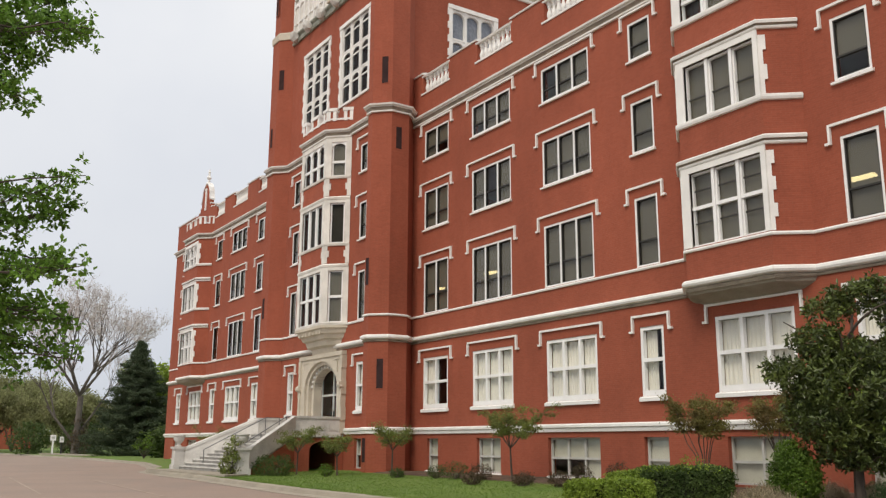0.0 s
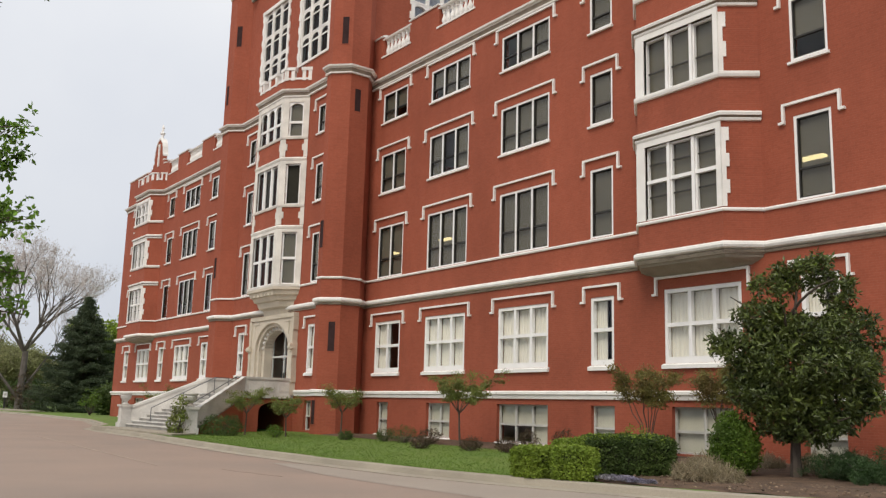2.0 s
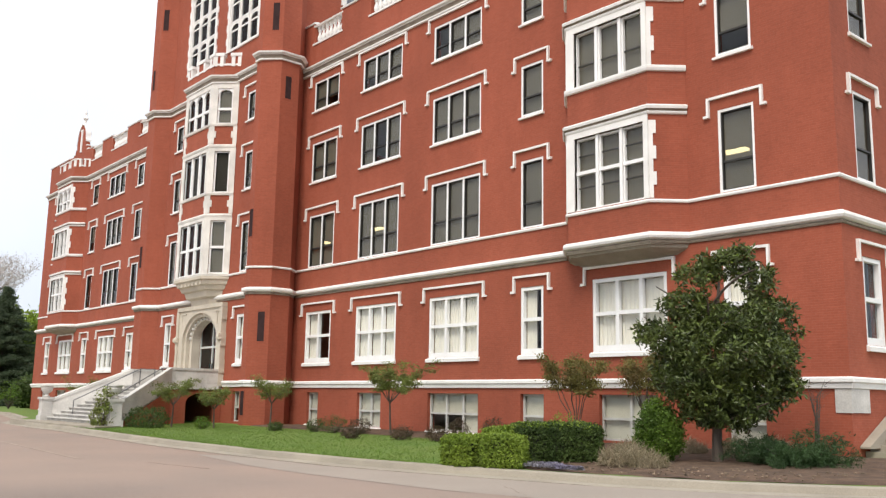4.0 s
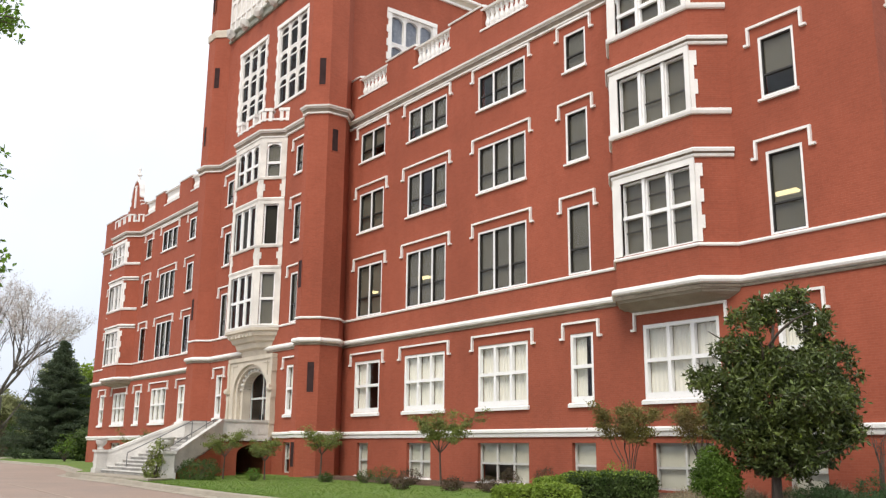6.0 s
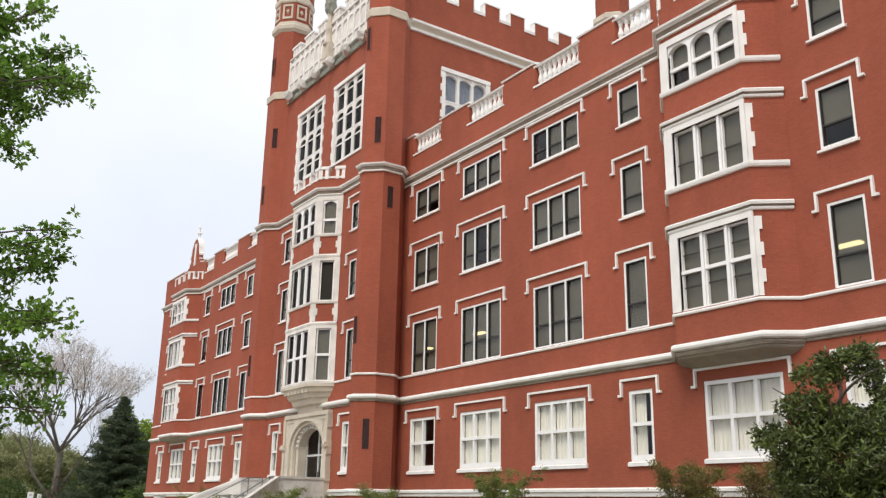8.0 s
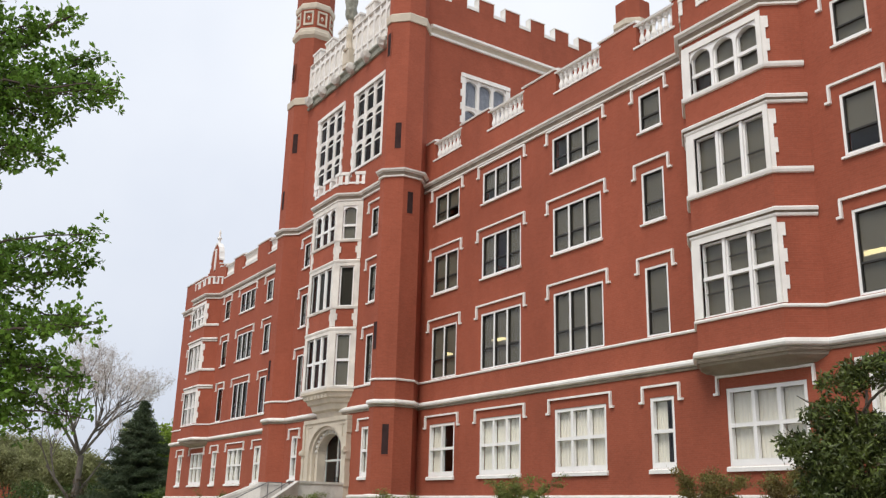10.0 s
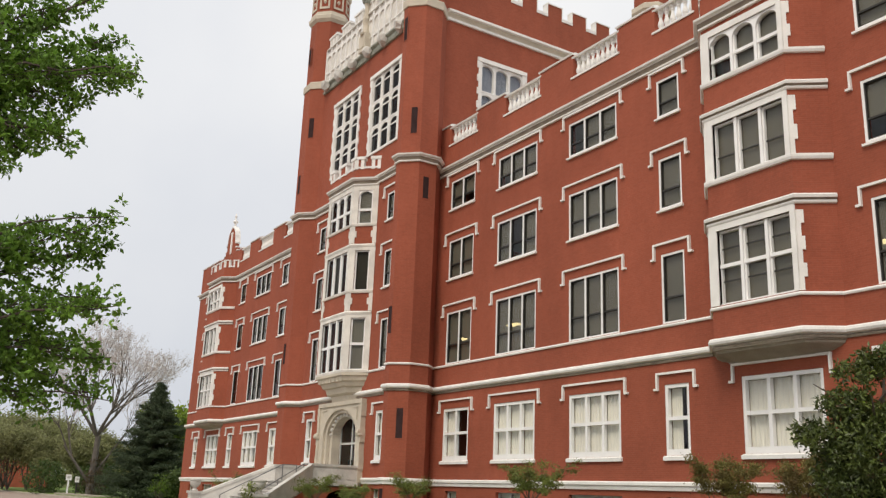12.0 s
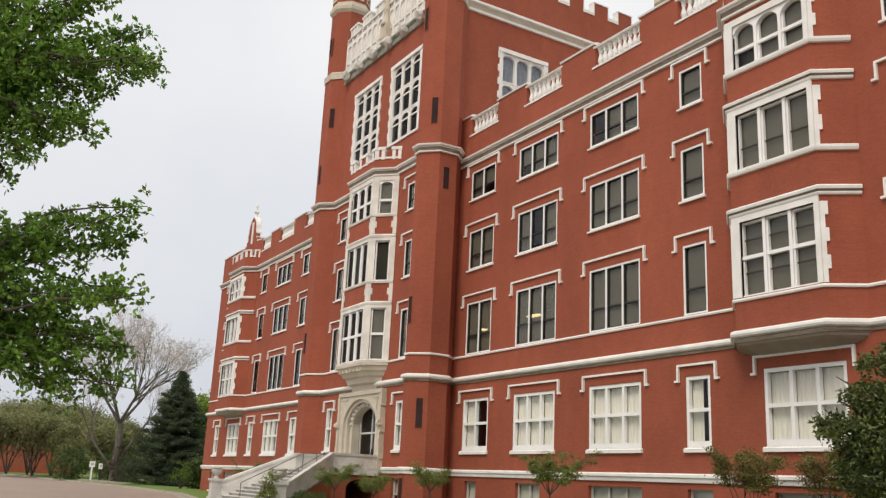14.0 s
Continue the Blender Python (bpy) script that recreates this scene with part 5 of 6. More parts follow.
for s in (-1, 1):
    # cheek wall under the balustrade
    bm = bmesh.new()
    a = [(s * half(F0), F0), (s * (half(F1) - 0.15), F1 + 0.3)]
    b = [(s * (half(F0) - 0.3), F0), (s * (half(F1) - 0.45), F1 + 0.3)]
    loft(bm, [[(*a[0], -0.3), (*b[0], -0.3), (*b[0], 1.62), (*a[0], 1.62)], [(*a[1], -0.3), (*b[1], -0.3), (*b[1], 0.02), (*a[1], 0.02)]])
    part("cheek_wall", bm, BRICK, stair)
    bm = bmesh.new()
    o = 0.06
    a = [(s * (half(F0) + o), F0), (s * (half(F1) + o - 0.1), F1 + 0.25)]
    b = [(s * (half(F0) - 0.34), F0), (s * (half(F1) - 0.44), F1 + 0.25)]
    for lo, hi, w in ((0.0, 0.82, 0.0), (0.82, 0.96, 0.05)):
        rings = []
        for k, base in ((0, 1.62), (1, 0.10)):
            sg = s * w
            rings.append([(a[k][0] + sg, a[k][1], base + lo + 0.14 * (1 - k)), (b[k][0] - sg, b[k][1], base + lo + 0.14 * (1 - k)), (b[k][0] - sg, b[k][1], base + hi + 0.14 * (1 - k)), (a[k][0] + sg, a[k][1], base + hi + 0.14 * (1 - k))])
        loft(bm, rings)
    part("balustrade", bm, GREYSTONE, stair, "solid pale stone balustrade")
    # terrace parapet
    bm = bmesh.new()
    x0, x1 = sorted((s * 2.32, s * 2.66))
    bx(bm, x0, x1, F0 - 0.02, TY - 0.24, 1.72, 2.60)
    bx(bm, x0 - 0.05, x1 + 0.05, F0 - 0.1, TY - 0.24, 2.60, 2.72)
    bx(bm, x0 - 0.07, x1 + 0.07, F0 - 0.06, TY - 0.24, 1.66, 1.86)
    for j in range(3):
        yy = F0 + 0.25 + j * 0.82
        xe = s * 2.665
        bx(bm, min(xe, xe + s * 0.02), max(xe, xe + s * 0.02), yy, yy + 0.62, 2.0, 2.45)
    part("terrace_parapet", bm, GREYSTONE, stair)
    # newel with urn
    bm = bmesh.new()
    nx = s * (half(F1) - 0.2)
    bx(bm, nx - 0.34, nx + 0.34, F1 - 0.35, F1 + 0.33, -0.3, 0.18)
    bx(bm, nx - 0.27, nx + 0.27, F1 - 0.28, F1 + 0.26, 0.18, 1.02)
    bx(bm, nx - 0.34, nx + 0.34, F1 - 0.35, F1 + 0.33, 1.02, 1.14)
    nw = part("newel", bm, GREYSTONE, stair)
    bm = bmesh.new()
    lathe(bm, [(0.16, 1.14), (0.18, 1.18), (0.09, 1.26), (0.12, 1.32), (0.26, 1.46), (0.30, 1.58), (0.27, 1.66), (0.34, 1.70), (0.34, 1.75), (0.22, 1.74), (0.18, 1.6)], 14, (nx, F1 - 0.01, 0))
    part("urn", bm, GREYSTONE, nw, "shallow stone urn on the newel")
# pipe handrails
for x in (-1.3, 1.5):
    bm = bmesh.new()
    pts = [(x * 1.6, F1 + 0.5, 0.15 + 0.85), (x, F0, TOP + 0.85), (x, F0 + 0.8, TOP + 0.85)]
    for p, q in zip(pts, pts[1:]):
        loft(bm, [[(p[0] + dx, p[1], p[2] + dz) for dx, dz in ((-0.025, -0.02), (0.025, -0.02), (0.025, 0.025), (-0.025, 0.025))], [(q[0] + dx, q[1], q[2] + dz) for dx, dz in ((-0.025, -0.02), (0.025, -0.02), (0.025, 0.025), (-0.025, 0.025))]])
    for p, z0 in ((pts[0], 0.1), (((pts[0][0] + pts[1][0]) / 2, (pts[0][1] + pts[1][1]) / 2, (pts[0][2] + pts[1][2]) / 2), 0.95), (pts[1], TOP), (pts[2], TOP)):
        bx(bm, p[0] - 0.02, p[0] + 0.02, p[1] - 0.02, p[1] + 0.02, z0, p[2])
    part("handrail", bm, GREYSTEEL, stair, "grey steel pipe handrail")
bm = bmesh.new()
prism(bm, [(CA - 6.5, -9.45), (CA + 6.2, -9.5), (CA + 5.2, -8.0), (CA - 5.2, -8.0)], -0.4, -0.06)
tagged(part("stair_apron", bm, CONCRETE), "pale concrete apron before the entrance stair", "pavement", kind="structure")

# ---- plants ----


def leaf_mesh(name, pts, size, material, parent, seed, aspect=0.45, droop=0.0, upright=0.0, label="", kind="", anchor=0.5):
    """Many small folded leaves, each of four corners, at the points given; with no anchor they radiate from them."""
    g = np.random.default_rng(seed)
    n = len(pts)
    d = g.normal(size=(n, 3))
    d[:, 2] = d[:, 2] * (1 - upright) + upright * 2.2 - droop
    d /= np.linalg.norm(d, axis=1)[:, None]
    q = g.normal(size=(n, 3))
    w = np.cross(d, q)
    w /= np.linalg.norm(w, axis=1)[:, None] + 1e-9
    up = np.cross(w, d)
    ln = size * g.uniform(0.65, 1.3, n)[:, None]
    base = np.asarray(pts) - d * ln * anchor
    mid = base + d * ln * 0.5
    v = np.stack([base, mid + w * ln * aspect * 0.5 + up * ln * 0.08, base + d * ln, mid - w * ln * aspect * 0.5 + up * ln * 0.08], axis=1).reshape(-1, 3)
    f = np.arange(n * 4).reshape(n, 4)
    me = bpy.data.meshes.new(name)
    me.from_pydata(v.tolist(), [], f.tolist())
    me.materials.append(material)
    ob = new(name, me)
    if parent is not None:
        ob.parent = parent
    return tagged(ob, label=label, kind=kind)


def in_blobs(blobs, n, seed, shell=0.5):
    """Points in ellipsoids (x, y, z, rx, ry, rz), thicker towards their skins."""
    g = np.random.default_rng(seed)
    b = np.array(blobs, float)
    vol = (b[:, 3] * b[:, 4] * b[:, 5]) ** 0.8
    k = g.choice(len(b), n, p=vol / vol.sum())
    d = g.normal(size=(n, 3))
    d /= np.linalg.norm(d, axis=1)[:, None]
    r = g.uniform(0, 1, n) ** (1 / 3 * (1 - shell) + 0.08)
    return b[k, :3] + d * r[:, None] * b[k, 3:]


def clumped(points, per, spread, seed):
    g = np.random.default_rng(seed)
    return np.repeat(points, per, axis=0) + g.normal(size=(len(points) * per, 3)) * spread


def limb(bm, p0, p1, r0, r1, bend=0.0, seg=6, steps=5, rg=None):
    """A tapered, slightly bent branch."""
    p0, p1 = Vector(p0), Vector(p1)
    d = p1 - p0
    side = d.cross(Vector((0.3, 0.7, 0.2)))
    side = side.normalized() if side.length > 1e-6 else Vector((1, 0, 0))
    rings = []
    for i in range(steps + 1):
        f = i / steps
        c = p0 + d * f + side * bend * d.length * math.sin(math.pi * f) * 0.5
        if rg and 0 < i < steps:
            c += Vector((rg.uniform(-1, 1), rg.uniform(-1, 1), rg.uniform(-1, 1))) * d.length * 0.03
        r = r0 + (r1 - r0) * f
        a = d.normalized().orthogonal().normalized()
        b = d.normalized().cross(a)
        rings.append([tuple(c + (a * math.cos(2 * math.pi * j / seg) + b * math.sin(2 * math.pi * j / seg)) * r) for j in range(seg)])
    loft(bm, rings)


def rel(blobs, at):
    return [(b[0] - at[0], b[1] - at[1], b[2] - at[2], *b[3:]) for b in blobs]


# the oak whose boughs hang into the view
at = (-13.2, -28.4, ROADZ)
oak = empty("oak_tree", "leafy oak with fresh green foliage overhanging the drive", "tree", at=at)
g = np.random.default_rng(1)
rg = random.Random(5)
# boughs end at (y, z); the upper ones spring from the stem, the lower from a low fork
UPPER = [(-22.4, 7.85), (-21.98, 7.36), (-21.75, 6.97), (-21.78, 6.59), (-22.22, 6.23), (-22.5, 5.82), (-22.5, 5.45), (-22.9, 5.35), (-22.85, 7.6), (-23.3, 7.9), (-22.7, 6.7), (-23.2, 6.1), (-23.2, 5.0), (-23.35, 4.8), (-24.2, 7.0), (-25.5, 8.2), (-26.5, 6.2)]
LOWER = [(-22.67, 4.53), (-21.85, 4.70), (-21.76, 4.44), (-21.78, 3.70), (-21.85, 3.46), (-21.76, 2.86), (-22.0, 2.95), (-22.47, 2.58), (-22.98, 2.55), (-21.62, 2.36), (-22.36, 2.16), (-22.6, 3.2), (-23.2, 3.6), (-23.0, 4.2), (-24.4, 3.4)]
bm, fine = bmesh.new(), bmesh.new()
limb(bm, (0, 0, 0), (0.1, 0.2, 3.2), 0.30, 0.22, 0.03, 10)
limb(bm, (0.1, 0.2, 3.2), (0.3, 0.6, 7.0), 0.2, 0.08, 0.06, 8)
sprays = []
for tips, p0, p1 in ((UPPER, (0.2, 0.4, 4.6), (1.1, 4.0, 6.35)), (LOWER, (0.1, 0.2, 3.0), (1.1, 4.0, 3.45))):
    limb(bm, p0, p1, 0.12, 0.05, 0.08, 8, 7, rg)
    for y, z in tips:
        tip = Vector((1.2 + rg.uniform(-0.45, 0.45), y - at[1] + (-0.04 if tips is UPPER else 0.11), z - at[2]))
        reach = (tip - Vector(p1)).length
        far = y < -23.9
        root = Vector(p0).lerp(Vector(p1), rg.uniform(0.35, 0.7) if far else rg.uniform(0.86, 1.0))
        limb(bm, root, tip, 0.035, 0.006, rg.uniform(-0.16, 0.16), 5, 6, rg)
        d = (tip - root)
        wide = 0.27 if tips is UPPER else 0.21
        if far:
            wide = 0.75
        n = int(20 + 17 * reach) if not far else 60
        for k in range(n):
            f = 0.97 - 0.80 * (k + 0.5) / n
            s = wide * (1 - f) ** 0.6 + 0.05
            q = root + d * f
            c = q + Vector(g.normal(size=3)) * s * 0.62
            sprays.append(tuple(c))
            limb(fine, q - d * 0.06, c, 0.009, 0.003, 0.12, 3, 2)
part("trunk", bm, BARK, oak)
tagged(part("twig_spray", fine, BARK, oak), kind="stuff")
# leaves sit in rosettes at the ends of the twigs
rosettes = clumped(np.array(sprays), 3, 0.085, 2)
leaf_mesh("crown", clumped(rosettes, 8, 0.014, 4), 0.082, OAK, oak, 3, 0.55, 0.1, anchor=-0.08)

# magnolia by the corner
at = (-12.55, -4.4, -0.06)
mag = empty("magnolia_tree", "dense evergreen magnolia with glossy leaves in the bed", "tree", at=at)
# clumps of the crown: (across, height, half width, half height)
MAGB = [(0.2, 1.25, 1.1, 0.42), (-0.3, 1.9, 1.2, 0.6), (0.9, 1.8, 1.15, 0.6), (0.2, 2.6, 1.6, 0.7), (-1.0, 3.0, 0.85, 0.42), (1.2, 2.7, 0.9, 0.6), (0.3, 3.4, 1.25, 0.55), (-0.7, 3.8, 0.65, 0.38),
        (1.4, 3.6, 0.7, 0.5), (-0.4, 4.55, 0.6, 0.32), (0.3, 4.85, 0.7, 0.32), (1.15, 4.4, 0.5, 0.45), (0.8, 5.15, 0.32, 0.25), (-0.9, 2.2, 0.65, 0.45), (1.75, 2.1, 0.4, 0.32), (-1.65, 3.15, 0.32, 0.2), (2.0, 3.2, 0.25, 0.2)]
tw = in_blobs([(0.62 * r, 0.78 * r, z, w, w, h) for r, z, w, h in MAGB], 2500, 11, 0.45)
across = 0.62 * tw[:, 0] + 0.78 * tw[:, 1]
tw = tw[((across - 0.6) / 0.22) ** 2 + ((tw[:, 2] - 3.98) / 0.28) ** 2 > 1]
leaf_mesh("crown", clumped(tw, 16, 0.04, 12), 0.145, MAGNOLIA, mag, 13, 0.38, 0.1, anchor=-0.15)
leaf_mesh("young_leaves", clumped(tw[::22], 4, 0.06, 14), 0.13, HEDGE_L, mag, 15, 0.36, -0.3, label="yellow-green young leaves")
leaf_mesh("old_leaves", clumped(tw[::9], 3, 0.08, 16), 0.13, BROWNBUSH, mag, 17, 0.36, label="rusty brown leaf undersides")
bm = bmesh.new()
limb(bm, (0, 0, -0.1), (0.05, 0, 1.3), 0.14, 0.10, 0.04, 8)
limb(bm, (0.05, 0, 1.3), (0.2, 0, 4.4), 0.10, 0.03, 0.05, 7)
for i in range(14):
    a = i * 2.4
    z = 0.75 + i * 0.24
    limb(bm, (0.04, 0, z), (1.4 * math.cos(a), 1.3 * math.sin(a), z + 0.7), 0.05, 0.012, 0.12, 5, 4, rg)
part("trunk", bm, BARK, mag)


def myrtle(x, y, h, spread, bare, n, seed, trunk_h=0.5, leaf=MYRTLE, label="young crape myrtle with sparse new leaves by the wall"):
    """Stems that rise together and fan out, with leaf sprays on the outer halves of the branches."""
    t = empty("crape_myrtle", label, "tree", group="crape myrtles", at=(x, y, lawn_z(x, y)))
    g = random.Random(seed)
    bm = bmesh.new()
    tips = []
    k = 8 if bare else 9
    fork = Vector((g.uniform(-0.05, 0.05), g.uniform(-0.05, 0.05), h * trunk_h * 0.8))
    if not bare:
        limb(bm, (0, 0, -0.05), fork, 0.045, 0.03, 0.04, 6, 4)
    for i in range(k):
        a = 2 * math.pi * i / k + g.uniform(-0.3, 0.3)
        rr_ = spread * (g.uniform(0.2, 0.8) if bare else g.uniform(0.55, 1.0))
        tip = Vector((rr_ * math.cos(a), rr_ * math.sin(a), h * g.uniform(0.72, 1.0) - (0 if bare else 0.25 * rr_)))
        if bare:
            mid = Vector((0.25 * rr_ * math.cos(a), 0.25 * rr_ * math.sin(a), h * trunk_h))
            limb(bm, (0.05 * math.cos(a), 0.05 * math.sin(a), -0.05), mid, 0.02, 0.015, 0.05, 5, 3)
        else:
            mid = fork
        limb(bm, mid, tip, 0.018, 0.004, 0.10, 5, 4, g)
        tips.append((mid.lerp(tip, 0.45), tip))
        for j in range(6):
            p = mid.lerp(tip, g.uniform(0.35, 0.95))
            q = p + Vector((math.cos(a) * 0.15 + g.uniform(-0.26, 0.26), math.sin(a) * 0.15 + g.uniform(-0.26, 0.26), g.uniform(-0.02, 0.12) * h)) * (0.6 + 0.4 * spread)
            limb(bm, p, q, 0.007, 0.003, 0.1, 4, 2)
            tips.append((p, q))
    part("trunk", bm, BARK, t)
    gg = np.random.default_rng(seed)
    pts = []
    for p, q in tips:
        for _ in range(max(3, n // len(tips))):
            pts.append(p.lerp(q, gg.uniform(0.25, 1.1)))
    pts = clumped(np.array([tuple(p) for p in pts]), 10, (0.11, 0.11, 0.05), seed + 1)
    if n > 10:
        leaf_mesh("crown", pts, 0.085, leaf, t, seed + 2, 0.42, 0.25)
    return t


for x, y, h, s, b, n, sd, th, lf in ((-28.0, -2.5, 3.15, 1.5, False, 720, 31, 0.48, MYRTLE_G), (-18.95, -2.2, 2.95, 1.15, True, 800, 32, 0.35, MYRTLE), (-16.3, -2.2, 3.0, 1.05, True, 600, 33, 0.4, MYRTLE), (-11.75, -1.0, 2.1, 0.35, True, 8, 34, 0.5, MYRTLE),
                                     (-35.2, -3.6, 2.5, 1.05, False, 330, 35, 0.55, MYRTLE_G), (-39.9, -6.0, 2.45, 1.0, False, 330, 36, 0.5, MYRTLE_G), (-37.7, -5.0, 2.0, 0.85, False, 300, 37, 0.5, MYRTLE_G), (-57.0, -3.5, 2.7, 1.8, False, 460, 39, 0.3, MYRTLE_G)):
    myrtle(x, y, h, s, b, n, sd, th, lf)


def bush(name, label, x, y, blobs, count, per, size, material, seed, spread=0.05, upright=0.0, category="shrub", group="", aspect=0.5):
    b = empty(name, label, category, group=group, at=(x, y, lawn_z(x, y)))
    tw_ = in_blobs(blobs, count, seed, 0.75)
    tw_[:, 2] = np.maximum(tw_[:, 2], 0.02)
    leaf_mesh("foliage", clumped(tw_, per, spread, seed + 1), size, material, b, seed + 2, aspect, upright=upright)
    bm = bmesh.new()
    g = random.Random(seed)
    for t in tw_[:: max(1, count // 18)]:
        limb(bm, (g.uniform(-0.05, 0.05), g.uniform(-0.05, 0.05), -0.03), tuple(t * 0.9), 0.018, 0.005, 0.1, 4, 3)
    part("stem", bm, BARK, b)
    return b


bush("rounded_shrub", "rounded bright green shrub in the bed", -13.6, -5.3, [(0, 0, 0.70, 0.60, 0.58, 0.66), (0, 0, 1.12, 0.38, 0.38, 0.42), (0.05, 0, 0.5, 0.52, 0.52, 0.45)], 1200, 10, 0.075, SHRUB, 51)
bush("low_shrub", "low dark green shrub beside the entrance stair", -40.2, -7.2, [(0, 0, 0.35, 1.5, 0.7, 0.55), (0.9, 0.1, 0.4, 0.8, 0.6, 0.55)], 520, 8, 0.08, HEDGE_D, 54)
bush("newel_shrub", "loose grey-green shrub by the stair newel", -41.2, -8.7, [(0, 0, 0.5, 0.55, 0.5, 0.55), (0.1, 0, 1.2, 0.35, 0.35, 0.55)], 130, 7, 0.15, MYRTLE_G, 57, 0.09)
for i, (x, y, r, h, m_) in enumerate(((-26.8, -5.2, 0.36, 0.4, BROWNBUSH), (-24.9, -4.4, 0.4, 0.45, BROWNBUSH), (-23.5, -4.0, 0.36, 0.5, BROWNBUSH), (-24.2, -2.4, 0.38, 0.7, BROWNBUSH), (-22.6, -2.2, 0.4, 0.75, BROWNBUSH), (-37.0, -5.9, 0.34, 0.5, SHRUB), (-33.5, -4.3, 0.3, 0.36, HEDGE_D),
                                      (-31.9, -3.4, 0.36, 0.5, HEDGE_D), (-30.6, -3.4, 0.55, 0.7, HEDGE_D), (-29.3, -3.0, 0.45, 0.6, BROWNBUSH), (-18.3, -3.4, 0.75, 1.05, HEDGE_L), (-20.3, -3.0, 0.5, 0.6, BROWNBUSH))):
    lab = {BROWNBUSH: "small rounded reddish-brown shrub near the wall", SHRUB: "small rounded green shrub near the cellar arch", HEDGE_D: "small dark green shrub near the wall", HEDGE_L: "rounded yellow-green shrub behind the hedge"}[m_]
    bush("small_shrub", lab, x, y, [(0, 0, h * 0.5, r, r, h * 0.5)], 150, 8, 0.055, m_, 60 + i * 3, group="small shrubs")


def clipped(name, label, x, y, turn, length, depth, h, material, seed, n):
    """A clipped hedge: a rounded box whose skin is all small leaves over a dark core."""
    z = lawn_z(x, y)
    b = empty(name, label, "hedge", group="clipped hedges", at=(x, y, z))
    g = np.random.default_rng(seed)
    b.rotation_euler = (0, 0, radians(turn))
    hx, hy = length / 2, depth / 2
    p = g.uniform(-1, 1, (n, 3))
    ax = g.choice(3, n, p=[0.2, 0.4, 0.4])
    p[np.arange(n), ax] = np.sign(p[np.arange(n), ax]) * 1.0
    p[:, 2] = np.where((ax == 2), 1.0, p[:, 2])
    q = p / (np.abs(p) ** 7).sum(axis=1)[:, None] ** (1 / 7)
    pts = np.stack([q[:, 0] * hx, q[:, 1] * hy, (q[:, 2] * 0.5 + 0.5) * h], axis=1)
    wob = np.array([noise.noise(Vector(a * 2.2) + Vector((seed, 0, 0))) for a in pts])
    pts *= (1 + 0.05 * wob)[:, None]
    leaf_mesh("foliage", clumped(pts, 3, 0.035, seed), 0.062, material, b, seed + 1, 0.6, upright=0.15)
    # light from above on the dark hedge is painted as paler top leaves
    if material is HEDGE_D:
        top = pts[pts[:, 2] > h * 0.93]
        leaf_mesh("lit_top", clumped(top[::2] + np.array([0, 0, 0.02]), 2, 0.03, seed + 5), 0.06, HEDGE_L, b, seed + 6, 0.6, upright=0.3, label="paler yellow-green leaves that stand for light on the top")
    bm = bmesh.new()
    bmesh.ops.create_cube(bm, size=1.0, matrix=Matrix.Translation((0, 0, h * 0.47)) @ Matrix.Diagonal((hx * 1.86, hy * 1.86, h * 0.92, 1)))
    bmesh.ops.bevel(bm, geom=bm.edges[:], offset=min(hx, hy) * 0.25, segments=3, affect="EDGES")
    part("core", bm, HEDGECORE, b)


clipped("clipped_hedge", "clipped yellow-green box hedge at the kerb", -15.80, -9.72, 4, 0.82, 0.70, 0.64, HEDGE_L, 91, 4200)
clipped("clipped_hedge", "clipped yellow-green box hedge at the kerb", -14.86, -9.32, 30, 0.90, 0.70, 0.68, HEDGE_L, 93, 4600)
clipped("clipped_hedge", "clipped yellow-green box hedge behind the kerb", -15.85, -8.2, 20, 1.2, 0.8, 0.78, HEDGE_L, 95, 4200)
clipped("clipped_hedge", "long clipped dark green hedge with paler top", -15.15, -7.35, 57, 2.1, 1.3, 0.88, HEDGE_D, 97, 8500)

# dry grass, juniper, flowers
for i, (x, y, r, h) in enumerate(((-13.1, -7.4, 0.5, 0.85), (-12.55, -7.1, 0.42, 0.7), (-13.4, -6.7, 0.4, 0.95), (-13.4, -2.2, 0.5, 0.8), (-12.2, -2.3, 0.5, 0.85), (-14.6, -2.5, 0.45, 0.7))):
    g = np.random.default_rng(140 + i)
    n = 900
    a, rr_ = g.uniform(0, 6.28, n), r * np.sqrt(g.uniform(0, 1, n))
    pts = np.stack([rr_ * np.cos(a), rr_ * np.sin(a), h * g.uniform(0.12, 0.62, n) * (1.1 - 0.5 * rr_ / r)], axis=1)
    tuft = empty("ornamental_grass", "clump of dry straw-coloured ornamental grass", "grass clump", group="dry grasses", at=(x, y, lawn_z(x, y)))
    leaf_mesh("blades", pts, 0.42 * h, STRAW, tuft, 150 + i, 0.035, upright=0.55, kind="stuff")
jb = empty("spreading_juniper", "low spreading dark green juniper in the bed", "shrub", at=(-11.0, -3.75, -0.05))
g = np.random.default_rng(160)
plumes = []
for k in range(105):
    a, el, ln = g.uniform(0, 6.28), radians(g.uniform(6, 40)), g.uniform(0.9, 1.75)
    way = np.array([math.cos(a) * math.cos(el), math.sin(a) * math.cos(el), math.sin(el)])
    f = g.uniform(0.12, 1.0, 26)
    plumes.append(way * (f * ln)[:, None] + g.normal(size=(26, 3)) * (0.03 + 0.11 * (1 - f))[:, None] - np.array([0, 0, 1.0]) * (0.12 * f ** 2)[:, None])
tw = np.vstack(plumes)
tw[:, 2] = np.maximum(tw[:, 2], 0.03)
leaf_mesh("foliage", clumped(tw, 9, (0.04, 0.04, 0.03), 161), 0.10, JUNIPER, jb, 162, 0.16, upright=0.25)
bm = bmesh.new()
